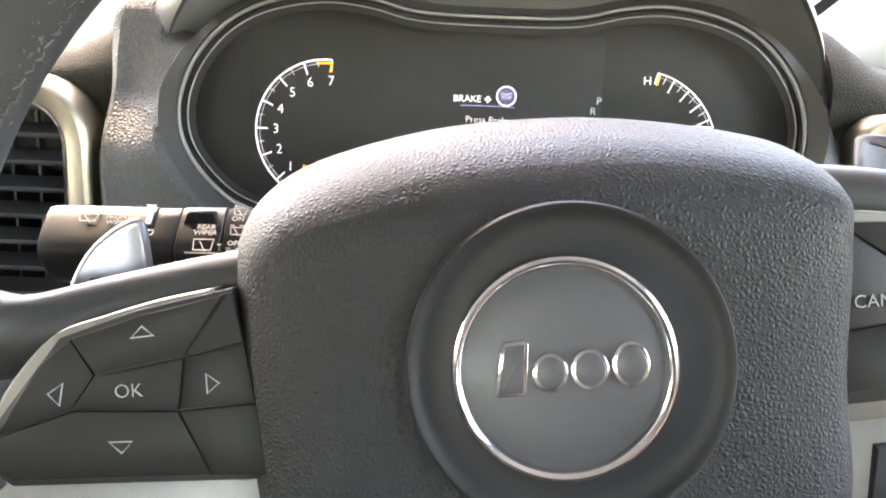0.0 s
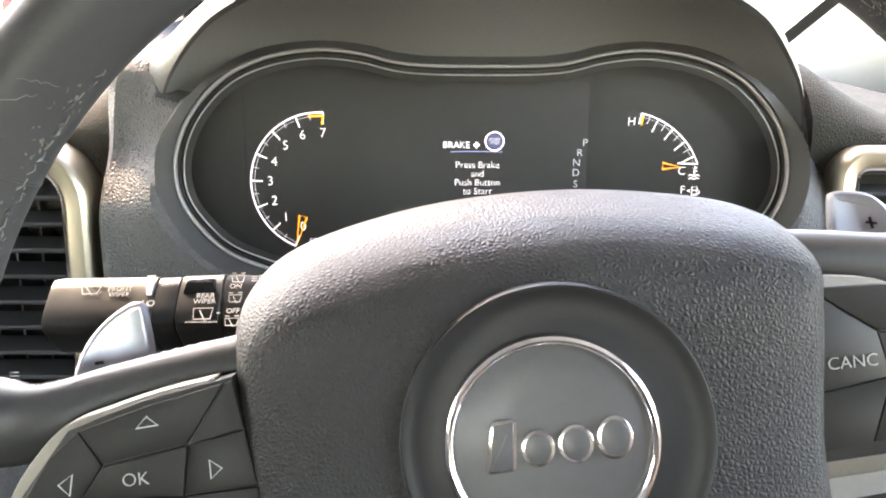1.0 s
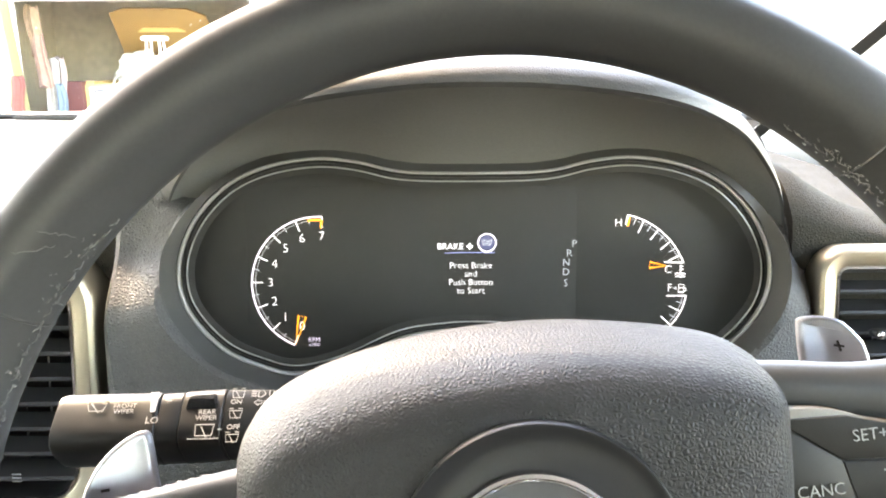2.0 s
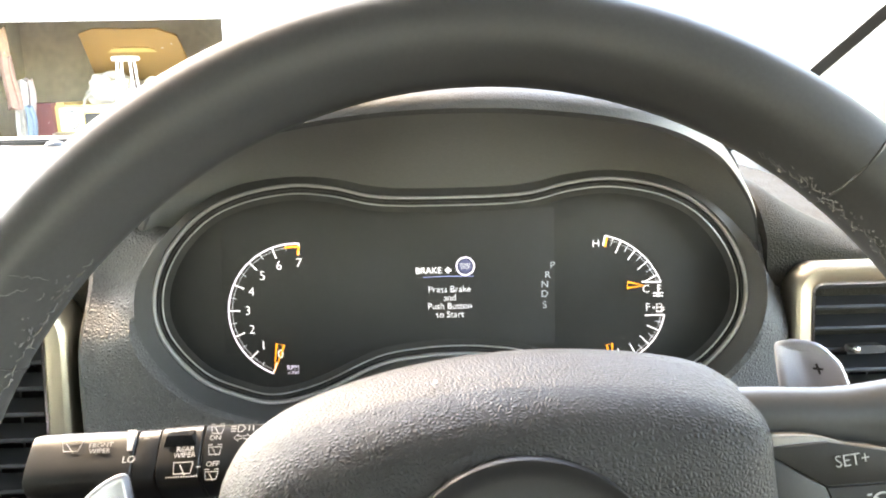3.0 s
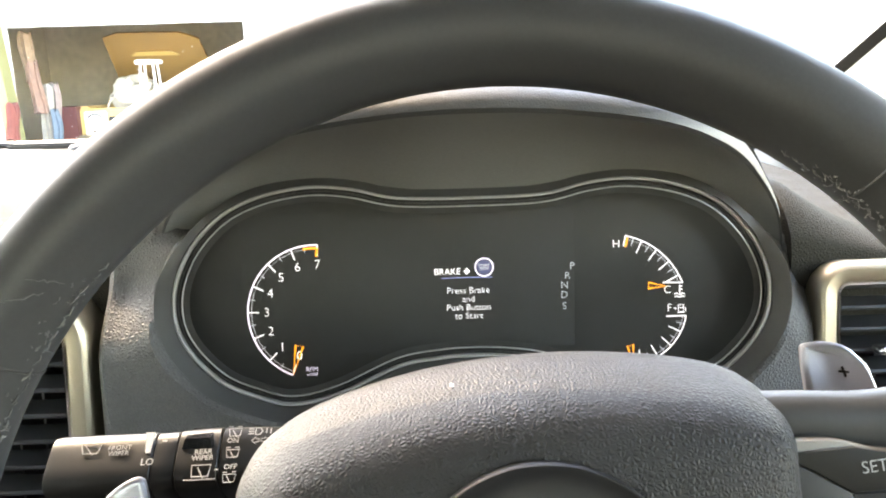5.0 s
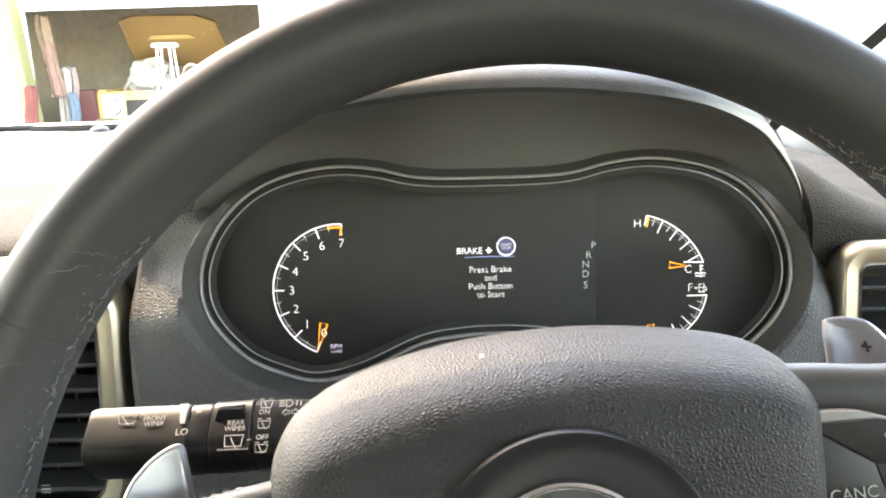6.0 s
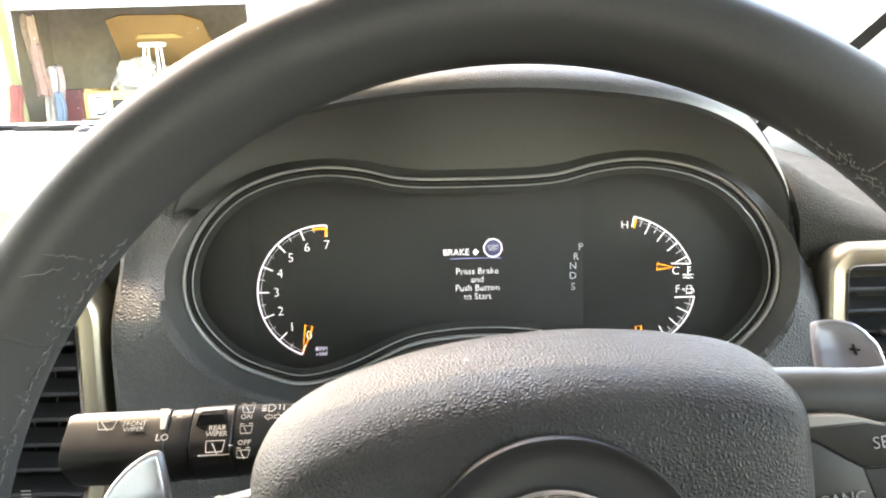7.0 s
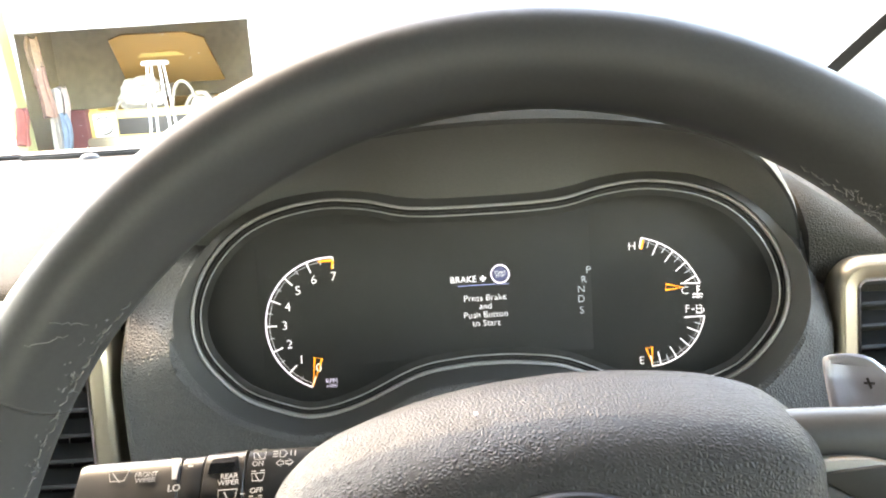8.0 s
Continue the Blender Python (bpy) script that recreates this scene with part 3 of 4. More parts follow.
writing("hot_letter", "H", .0062, M_WHITE, temp, pose(.0798, YF, .0125), bold=-.00010)
writing("cold_letter", "C", .0062, M_WHITE, temp, pose(.1079, YF, -.0137), bold=-.00010)
writing("full_letter", "F", .0062, M_WHITE, fuel, pose(.1090, YF, -.0240), bold=-.00010)
writing("empty_letter", "E", .0062, M_WHITE, fuel, pose(.0829, YF, -.0515), bold=-.00010)
needle("needle", (.1068, -.0114), (.0971, -.0108), .0034, temp)
needle("needle", (.0884, -.0535), (.0868, -.0440), .0034, fuel)
lines("thermometer_symbol", [[(.1148, -.0112), (.1148, -.0158)], [(.1148, -.0118), (.1162, -.0118)], [(.1148, -.0136), (.1162, -.0136)], [(.1118, -.0162), (.1132, -.0157), (.1148, -.0166), (.1164, -.0157), (.1176, -.0162)], [(.1120, -.0178), (.1134, -.0173), (.1148, -.0180), (.1162, -.0173), (.1174, -.0178)]], .0006, YF, M_WHITE, temp)
lines("pump_symbol", [[True, (.1140, -.0222), (.1168, -.0222), (.1168, -.0262), (.1140, -.0262)], [(.1140, -.0240), (.1168, -.0240)], [(.1168, -.0236), (.1180, -.0242), (.1180, -.0258), (.1172, -.0258)], [(.1136, -.0266), (.1172, -.0266)], [(.1116, -.0243), (.1128, -.0237), (.1128, -.0249), (.1116, -.0243)]], .00035, YF, M_WHITE, fuel)

# centre display
YS = .0029
writing("message_heading", "BRAKE", .0049, M_WHITE, screen, pose(-.0207, YS, -.0002), "LEFT", "white lit text", bold=.0)
lines("plus_symbol", [[(-.0042, -.0001), (-.0010, -.0001)], [(-.0026, .0015), (-.0026, -.0017)]], .0012, YS, M_WHITE, screen)
writing("message_text", "Press Brake\nand\nPush Button\nto Start", .0050, M_WHITE, screen, pose(-.0020, YS, -.0179), "CENTER", "white lit text", bold=-.00007, spacing=.94)
lines("underline", [[(-.0165 + .001 * i, -.0037 + .0002 * math.sin(i * .12)) for i in range(29)]], .00035, YS, M_BLUE, screen, "blue glowing underline")
button = lines("button_symbol", [[True] + circle(.0070, .0019, .0049, 40)], .0008, YS, M_VIOLET, screen, "white ringed start button symbol")
part("button_fill", plate(circle(.0070, .0019, .0040, 32), YS, YS + .0004, .0001), M_NAVY, button, "dim blue button face")
writing("button_text", "START\nSTOP", .0021, M_DIM, button, pose(.0070, YS - .0003, .0019), bold=.00003, spacing=.85)
for ch, x, z in (("P", .0549, .0015), ("R", .0522, -.0038), ("N", .0506, -.0090), ("D", .0504, -.0144), ("S", .0504, -.0206)):
    writing("gear_letter", ch, .0056, M_GEAR, screen, pose(x + .0005, YS, z - .0004), "CENTER", "dim white letter", bold=-.00006)

lens_ = part("cover_lens", plate(offset(EDGE, -.0008), .0026, .0032, .0001), M_COVER, cluster, "clear cover lens with an even painted haze", True, PROUD)
lens_.visible_shadow = False

# ---- steering column and stalk ----
column = part("steering_column", loft([[(.055 * s * (abs(math.cos(a)) ** .6) * math.copysign(1, math.cos(a)), y, -.012 + .05 * s * (abs(math.sin(a)) ** .6) * math.copysign(1, math.sin(a)) - .02) for a in (2 * math.pi * k / 32 for k in range(32))] for y, s in ((.022, .8), (.03, .98), (.06, 1.05), (.12, 1.1), (.26, 1.2))], True, (True, True)), M_BLACK, None, "", True, WHEEL @ pose(0, 0, 0, 0, 7, 0))
tagged(column, "black plastic steering column shroud", "steering column")

stalk = empty("wiper_stalk", DASH @ pose(-.02, -.435, .05) @ Matrix.Scale(.95, 4) @ pose(.0229, .435, -.05) @ pose(-.128, -.137, -.056) @ pose(0, 0, 0, 0, -1.2, 0) @ pose(.128, .137, .056), "black multifunction stalk with white wiper symbols", "wiper stalk")
SY, SZ, SR, SA = -.137, -.0560, .0120, radians(46)
def stalk_ring(x, s=1.0, dy=0.0, dz=0.0):
    out = []
    for k in range(36):
        a = 2 * math.pi * k / 36
        c, d = math.cos(a), math.sin(a)
        r = SR * s / (abs(c) ** 4.5 + abs(d) ** 4.5) ** (1 / 4.5)
        r = .85 * r + .15 * SR * s
        b = a + SA
        out.append((x, SY + dy - r * math.cos(b), SZ + dz + r * math.sin(b)))
    return out
def stalk_y(x):
    return .045 * min(max((x + .128) / .08, 0), 1) ** 1.2
part("grip", loft([stalk_ring(-.1660, .80), stalk_ring(-.1672, .9), stalk_ring(-.1667, .97), stalk_ring(-.1645, 1.0), stalk_ring(-.145, 1.003), stalk_ring(-.1285, 1.0), stalk_ring(-.1280, .96)], True, (True, True)), M_STALK, stalk, "black grip with front wiper marks")
part("collar", loft([stalk_ring(-.1278, .95), stalk_ring(-.1275, .98, .0), stalk_ring(-.1200, .98, stalk_y(-.12) * .3), stalk_ring(-.1196, .95, stalk_y(-.12) * .3)], True, (True, True)), M_STALK, stalk)
part("rear_wiper_knob", loft([stalk_ring(-.1194, .96, .001), stalk_ring(-.1190, 1.0, .001), stalk_ring(-.1045, 1.0, .003), stalk_ring(-.1040, .96, .003)], True, (True, True)), M_STALK, stalk, "black twist knob")
part("knob_rib", loft([[(x, SY + .002 + y, SZ + .0105 + z) for x, y, z in ((-.1175, -.0085, -.0008), (-.1060, -.0085, -.0008), (-.1072, -.0070, .0027), (-.1165, -.0070, .0027))], [(x, SY + .002 + y, SZ + .0105 + z) for x, y, z in ((-.1175, .004, .0), (-.1060, .004, .0), (-.1072, .004, .0032), (-.1165, .004, .0032))]], True, (True, True)), M_GLOSS, stalk, "raised grip rib")
part("stalk_base", loft([stalk_ring(-.1036, .95, .003), stalk_ring(-.1032, .98, .003), stalk_ring(-.092, .98, .007, -.0015), stalk_ring(-.078, .97, .014, -.004), stalk_ring(-.06, .95, .03, -.009), stalk_ring(-.03, .9, .06, -.016)], True, (True, True)), M_STALK, stalk)
FY, FZ = -math.cos(SA), math.sin(SA)
def on_stalk(x, s, dy=0.0, rise=.0127):
    return pose(x, SY + dy + FY * rise + math.sin(SA) * s, SZ + FZ * rise + math.cos(SA) * s, -46, 0, 0)
def stalk_lines(name, strokes, width, x, s, dy=0.0):
    ob = lines(name, strokes, width, 0, M_PRINT, stalk)
    ob.matrix_basis = on_stalk(x, s, dy)
    return ob
wiper = [[True, (-.0040, .0022), (.0040, .0022), (.0026, -.0020), (-.0026, -.0020)], [(-.0022, .0012), (.0010, -.0026)]]
stalk_lines("wiper_symbol", wiper + [[(-.0042 + .003 * i, .0033), (-.0024 + .003 * i, .0033)] for i in range(3)], .00034, -.1512, .0036)
writing("front_wiper_text", "FRONT\nWIPER", .0027, M_PRINT, stalk, on_stalk(-.1404, .0022), spacing=.85, bold=-.00004)
part("speed_bar", plate([(-.0008, -.0045), (.0010, -.0045), (.0012, .0040), (-.0022, .0040)], 0, .0004, .0001), M_PRINT, stalk, "white wedge mark", False, on_stalk(-.1296, .0052))
writing("low_text", "LO", .0038, M_PRINT, stalk, on_stalk(-.1290, -.0030))
stalk_lines("dash_mark", [[(-.0012, 0), (.0008, 0)]], .0006, -.1238, .0054)
writing("rear_wiper_text", "REAR\nWIPER", .0028, M_PRINT, stalk, on_stalk(-.1090, -.0016, .001), spacing=.85)
stalk_lines("rear_window_symbol", [[True, (-.0035, .0021), (.0035, .0021), (.0030, -.0024), (-.0030, -.0024)], [(-.0012, .0012), (.0012, -.0032)], [(.0050, 0), (.0066, 0)]], .00038, -.1090, -.0076, .001)
stalk_lines("rib_marks", [[(-.0055 + .0009 * i, 0), (-.0051 + .0009 * i, 0)] for i in range(13)], .0006, -.1090, -.0112, .001)
writing("on_text", "ON", .0028, M_PRINT, stalk, on_stalk(-.0990, .0030, .003))
writing("off_text", "OFF", .0028, M_PRINT, stalk, on_stalk(-.0986, -.0076, .003))
for s in (.0066, -.0020, -.0118):
    stalk_lines("window_symbol", [[True, (-.0024, .0013), (.0024, .0013), (.0019, -.0017), (-.0019, -.0017)], [(-.0010, .0009), (.0008, -.0022)], [(-.0026, .0022), (-.0010, .0022)], [(.0008, .0022), (.0024, .0022)]], .0003, -.0986, s, .003)
stalk_lines("lamp_symbol", [[(-.0045, .001), (-.0025, .001)], [(-.0045, .0), (-.0025, .0)], [(-.0045, -.001), (-.0025, -.001)], [True, (-.0018, .0014), (-.0002, .0014), (.0010, 0), (-.0002, -.0014), (-.0018, -.0014)], [(.0024, .0012), (.0024, -.0010)], [(.0040, .0010), (.0040, -.0012)]], .00038, -.0895, .0056, .0055)
stalk_lines("turn_symbol", [[True, (-.0030, .0), (-.0014, .0014), (-.0014, .0006), (-.0002, .0006), (-.0002, -.0006), (-.0014, -.0006), (-.0014, -.0014)], [True, (.0034, .0), (.0018, .0014), (.0018, .0006), (.0006, .0006), (.0006, -.0006), (.0018, -.0006), (.0018, -.0014)]], .0003, -.0895, .0018, .0055)

# ---- steering wheel ----
wheel = empty("steering_wheel", WHEEL, "black leather steering wheel, worn at the stitching, slightly turned", "steering wheel")
R0 = .179
def rim_point(a, k, grow=0.0):
    return Vector((math.cos(a) * (R0 + (.0160 + grow) * math.cos(k)), (.0180 + grow) * math.sin(k), math.sin(a) * (R0 + (.0160 + grow) * math.cos(k))))
bm = bmesh.new()
rings = []
for i in range(145):
    a = 2 * math.pi * i / 144
    rings.append([rim_point(a, 2 * math.pi * j / 24) for j in range(24)])
loft(rings, True, (False, False), bm)
bmesh.ops.remove_doubles(bm, verts=bm.verts, dist=1e-5)
rim = part("rim", bm, M_RIM, wheel, "smooth black leather rim, creased at the grips")
for deg in (43, 146):
    a = radians(deg)
    part("seam", tube([rim_point(a, 2 * math.pi * j / 36, -.0002) for j in range(36)], .0005, 6, True), M_FRIT, rim, "dark leather seam")
rnd = random.Random(4)
bm = bmesh.new()
for lo, hi in ((26, 52), (132, 200)):
    a = radians(lo)
    while a < radians(hi):
        k = math.pi + .22 + rnd.uniform(-.06, .06)
        q0, q1 = rim_point(a, k, .0002), rim_point(a + .012 + rnd.uniform(-.003, .004), k + rnd.uniform(-.04, .05), .0005)
        q2 = rim_point(a + .021, k + .05, .0)
        tube([q0, q1, q2], rnd.uniform(.00015, .00028), 5, False, bm)
        for _ in range(rnd.choice((0, 0, 1, 2))):
            tube([q1, q1 + Vector((rnd.uniform(-1, 1), -rnd.uniform(.2, .8), rnd.uniform(-1, 1))) * rnd.uniform(.0005, .0013), q1 + Vector((rnd.uniform(-1, 1), -rnd.uniform(.2, .8), rnd.uniform(-1, 1))) * rnd.uniform(.0010, .0020)], rnd.uniform(.00012, .0002), 4, False, bm)
        a += .026 + rnd.uniform(-.003, .003)
tagged(part("stitching", bm, M_THREAD, rim, "frayed pale grey stitching"), kind="stuff")
bm = bmesh.new()
for lo, hi, k0, k1, count in ((25, 50, .02, .55, 110), (134, 176, .08, .75, 90)):
    for _ in range(count):
        a, k = radians(rnd.uniform(lo, hi)), math.pi + rnd.uniform(k0, k1) * rnd.uniform(.5, 1)
        da, dk = rnd.uniform(-.008, .008), rnd.uniform(-.05, .05)
        tube([rim_point(a, k, -.0001), rim_point(a + da * .5, k + dk * .5 + rnd.uniform(-.02, .02), .00012), rim_point(a + da, k + dk, -.0001)], rnd.uniform(.00012, .00032), 5, False, bm)
tagged(part("leather_wear", bm, M_THREAD, rim, "pale flecks where the leather is worn through"), kind="stuff")
bm = bmesh.new()
for base, kk, length in ((139, math.pi + 1.15, .10), (136.5, math.pi + 1.0, .05), (150, math.pi + 1.3, .05)):
    pts = [rim_point(radians(base) + length * (i / 9 - .5) * .5 + rnd.uniform(-.003, .003), kk + .55 * (i / 9 - .5) + rnd.uniform(-.03, .03), .00005) for i in range(10)]
    tube(pts, [.00006 + .00012 * math.sin(math.pi * (i + .5) / 10) for i in range(10)], 5, False, bm)
tagged(part("crease", bm, M_THREAD, rim, "pale cracked crease in the leather"), kind="stuff")

HX = .0028
HUB = smooth_curve([(-.0785, .0), (-.0785, .034), (-.0745, .053), (-.0600, .0655), (-.03, .0735), (.0, .0757), (.03, .0735), (.0625, .0660), (.0768, .0545), (.0776, .036), (.0748, 0),
                    (.073, -.04), (.048, -.070), (0, -.078), (-.048, -.070), (-.073, -.04)], 6)
HUB = [(p.x * 1.098 + HX, p.y) for p in HUB]
def hub_ring(d, y, k=1.0, cz=.01, dip=.0):
    """One line round the cover; dip: by how much its upper edge sinks towards the driver."""
    o = [(x, z - dip * min(1, max(0, z / .06))) for x, z in offset(HUB, -d)]
    return ring3([((x - HX) * k + HX, (z - cz) * k + cz) for x, z in o], y)
COVER = ((.0015, .042, 1, 0), (.0, .030, 1, 0), (.0, .014, 1, 0), (.0006, .004, 1, .0012), (.0018, -.005, 1, .003), (.0036, -.0130, 1, .0048), (.0058, -.0195, 1, .0064),
         (.0086, -.0240, 1, .0078), (.0122, -.0268, 1, .0088), (.0128, -.0284, .915, .009), (.0128, -.0296, .82, .009), (.0128, -.0302, .72, .009), (.0128, -.0305, .55, .009))
cover = part("airbag_cover", loft([hub_ring(o_, y_, k_, dip=d_) for o_, y_, k_, d_ in COVER], True, (True, True)), M_CUSHION, wheel, "grained soft vinyl airbag cover")
EX, EZ = .0033, .0093
def turned(rows_, cap=True, dx=0.0):
    return loft([ring3(circle(EX + dx, EZ, r * 1.025, 72), y + .005) for r, y in rows_], True, (False, cap))
part("emblem_recess", turned(((.0398, -.0330), (.0397, -.0372), (.0392, -.0379), (.0385, -.0378), (.0376, -.0370), (.034, -.0362), (.030, -.0363), (.0265, -.0368)), True, .0018), M_DISH, wheel, "smooth dark dished ring round the emblem")
part("emblem_ring", turned(((.0272, -.036), (.0271, -.0388), (.0266, -.0398), (.0258, -.0402), (.0250, -.0398), (.0244, -.0386), (.0241, -.036)), False), M_CHROME, wheel, "polished chrome ring")
disc = part("emblem_disc", turned(((.0246, -.036), (.0243, -.0380), (.0235, -.0383), (.015, -.0388), (.004, -.0390))), M_EMBLEM, wheel, "satin grey emblem disc")
# the maker's mark is reduced to plain raised chrome shapes
def oval(cx, cz, rx, rz, n=32):
    return [(cx + rx * math.cos(2 * math.pi * i / n), cz + rz * math.sin(2 * math.pi * i / n)) for i in range(n)]
for O in ([(EX + x, EZ + z) for x, z in ((-.0176, -.0048), (-.0166, -.0058), (-.0108, -.0056), (-.0098, -.0046), (-.0088, .0068), (-.0098, .0078), (-.0146, .0076), (-.0156, .0066))],
          oval(EX - .0040, EZ - .0004, .0043, .0048), oval(EX + .0056, EZ - .0002, .0046, .0050), oval(EX + .0156, EZ + .0004, .0046, .0056)):
    b = part("raised_mark", plate(O, -.0352, -.0325, .0004), M_CHROME, disc, "raised chrome shape")
    part("mark_fill", plate(offset(O, -.0009), -.0354, -.0335, .0002), M_EMBLEM, b, "grey face of the shape")
bm = bmesh.new()
bmesh.ops.create_icosphere(bm, subdivisions=2, radius=.0006, matrix=pose(-.0114, -.0070, .0712))
part("dust_speck", bm, M_CLOTHW, cover, "white dust speck")

# spokes: leather roll on top, trim, button panels; the pad with the arrows sits a little deeper than the other
DEEPER = pose(-0.0268, -0.2283, 0.0508) @ Matrix.Scale(1.030, 4) @ pose(0.0268, 0.2283, -0.0508)
def roll(sg, pts, radii, name, mat, label):
    path = smooth_curve([(sg * x, y, z) for x, y, z in pts], 6, False)
    rr = [p.x for p in smooth_curve([(r, 0) for r in radii], 6, False)]
    ob = part(name, tube(path, rr, 18), mat, wheel, label, True, DEEPER if sg < 0 else None)
    rs, bm = random.Random(11), bmesh.new()
    for p, q, ra, rb in zip(path[5:], path[6:], rr[5:], rr[6:]):
        for k in (0.15,):
            a, e = p.lerp(q, k), p.lerp(q, k + .6)
            h = ra + (rb - ra) * k
            up = Vector((0, .25 + rs.uniform(-.05, .05), .97))
            tube([a + up * h * .99, (a + e) / 2 + up * (h + .0001), e + up * h * .99 + Vector((0, .0008, 0))], .00032, 5, False, bm)
    tagged(part("stitching", bm, M_FRIT, ob, "dark stitching along the leather edge"), kind="stuff")
for sg, yb in ((-1, -.0308), (1, -.018)):
    ry = .0100 if sg > 0 else -.0030
    lo = .004 if sg < 0 else .0
    roll(sg, [(.068, yb + .016, .0390 + ry), (.090, yb + .016, .0365 + ry), (.112, yb + .017, .0330 + ry), (.135, yb + .019, .0310 + ry - lo), (.158, .004, .0300 + ry - lo), (.178, .0, .030 - lo)], [.0080, .0078, .0080, .0105, .0135, .0150] if sg < 0 else [.0088, .0088, .0092, .0110, .0135, .0150], "spoke_leather", M_RIM, "black leather spoke edge, shiny with wear")
    dz = .008 if sg > 0 else 0.0
    xt, xb = (.0762, .0700) if sg < 0 else (.0720, .0720)
    top = [(xt + (.0045 if sg < 0 else 0), .0352 + dz * 1.1 - (.0010 if sg < 0 else 0)), (.095, .0322 + dz * 1.2), (.108, .0292 + dz), (.1195, .0260 + dz), (.1285, .0185 + dz), (.1360, .0085), (.1405, -.004), (.136, -.0100), (.1, -.0128), (xb + (.0050 if sg < 0 else 0), -.0140)]
    O = [(sg * p.x, p.y) for p in smooth_curve(top, 4, False)]
    part("spoke_trim", plate(O, yb + .0016, yb + .016, .0012), M_TRIM, wheel, "satin silver spoke trim", True, DEEPER if sg < 0 else None)
    L = [(sg * x, z) for x, z in ((xb, -.0125), (.10, -.011), (.136, -.010), (.150, -.022), (.145, -.045), (.11, -.048), (.080, -.045))]
    part("lower_spoke", plate(L, yb + .004, yb + .016, .003), M_SILVERPAINT, wheel, "pale silver lower spoke cover", True, DEEPER if sg < 0 else None)
    K = [(sg * x, z) for x, z in ((.088, -.020), (.125, -.018), (.135, -.026), (.13, -.040), (.085, -.042))]
    part("lower_insert", plate(K, yb + .0026, yb + .008, .002), M_BLACK, wheel, "dark insert", True, DEEPER if sg < 0 else None)
    back = [(sg * x, z + dz * .6) for x, z in ((xt, .0340), (.100, .030), (.1190, .0245), (.135, .006), (.1388, -.0070), (.133, -.0112), (xb, -.0136))]
    part("button_bed", plate(back, yb + .0008, yb + .014, .0005), M_FRIT, wheel, "black gap behind the buttons", True, DEEPER if sg < 0 else None)


def button_cell(poly, y, parent, mat, name="button"):
    return part(name, plate(shrink(poly, .00025), y - .0004, y + .004, .0005), mat, parent, "", True, DEEPER if poly[0][0] < 0 else None)


yb = -.0308
A, B_, C_, D_, E_ = (-.1160, .0243), (-.1107, .0149), (-.1167, .0068), (-.0911, .0050), (-.0889, .0180)
up = button_cell([A, B_, E_, (-.0785, .0326), (-.0979, .0292)], yb, wheel, M_BTN)
left = button_cell([A, (-.1245, .0180), (-.1322, .0076), (-.1348, .0015), C_, B_], yb, wheel, M_BTN)
okb = button_cell([B_, C_, D_, E_], yb - .0006, wheel, M_BTN)
right = button_cell([E_, D_, (-.0722, .0056), (-.0742, .0204)], yb, wheel, M_BTN)
button_cell([E_, (-.0742, .0204), (-.0760, .0330), (-.0785, .0326)], yb, wheel, M_BTN, "blank_panel")
down = button_cell([C_, (-.1348, .0015), (-.1374, -.0068), (-.1320, -.0098), (-.0843, -.0116), D_], yb, wheel, M_BTN)
button_cell([D_, (-.0843, -.0116), (-.0702, -.0124), (-.0722, .0056)], yb, wheel, M_BTN, "blank_panel")
yp = yb - .0007
lines("arrow", [[True, (-.1013, .0235), (-.0957, .0238), (-.0984, .0262)]], .0004, yp, M_PRINT, up, "white outlined arrow")
lines("arrow", [[True, (-.1184, .0136), (-.1196, .0082), (-.1222, .0112)]], .0004, yp, M_PRINT, left, "white outlined arrow")
lines("arrow", [[True, (-.0838, .0136), (-.0838, .0088), (-.0808, .0112)]], .0004, yp, M_PRINT, right, "white outlined arrow")
lines("arrow", [[True, (-.1084, -.0015), (-.1028, -.0017), (-.1055, -.0044)]], .0004, yp, M_PRINT, down, "white outlined arrow")
writing("ok_text", "OK", .0048, M_PRINT, okb, pose(-.1025, yp - .0005, .0107), bold=-.00008)
yb = -.018
S0, X1, X2, L4 = (.0790, .0400), (.0972, .0266), (.0998, .0137), (.0934, -.0040)
cancel = button_cell([(.0730, .0400), S0, X1, X2, (.0730, .0104)], yb, wheel, M_BTN)
setb = button_cell([S0, (.100, .0395), (.1220, .0330), (.1290, .0245), X1], yb, wheel, M_BTN)
resume = button_cell([X1, (.1290, .0245), (.1345, .0125), X2], yb, wheel, M_BTN)
button_cell([(.0730, .0104), X2, L4, (.0730, -.0060)], yb, wheel, M_BTN, "blank_panel")
button_cell([X2, (.1345, .0125), (.1370, -.003), (.132, -.0060), L4], yb, wheel, M_BTN, "blank_panel")
yp = yb - .0008
writing("set_text", "SET+", .0050, M_PRINT, setb, pose(.1058, yp, .0332), bold=-.00006)
writing("cancel_text", "CANC", .0050, M_PRINT, cancel, pose(.0893, yp, .0188), bold=-.00006)
lines("cruise_symbol", [gauge_arc((.1130, .0195), .0034, 0.2, 3.0, 12), [(.1130, .0195), (.1106, .0222)], [(.1085, .0228), (.1098, .0228)]], .0005, yp, M_PRINT, resume, "white cruise symbol")

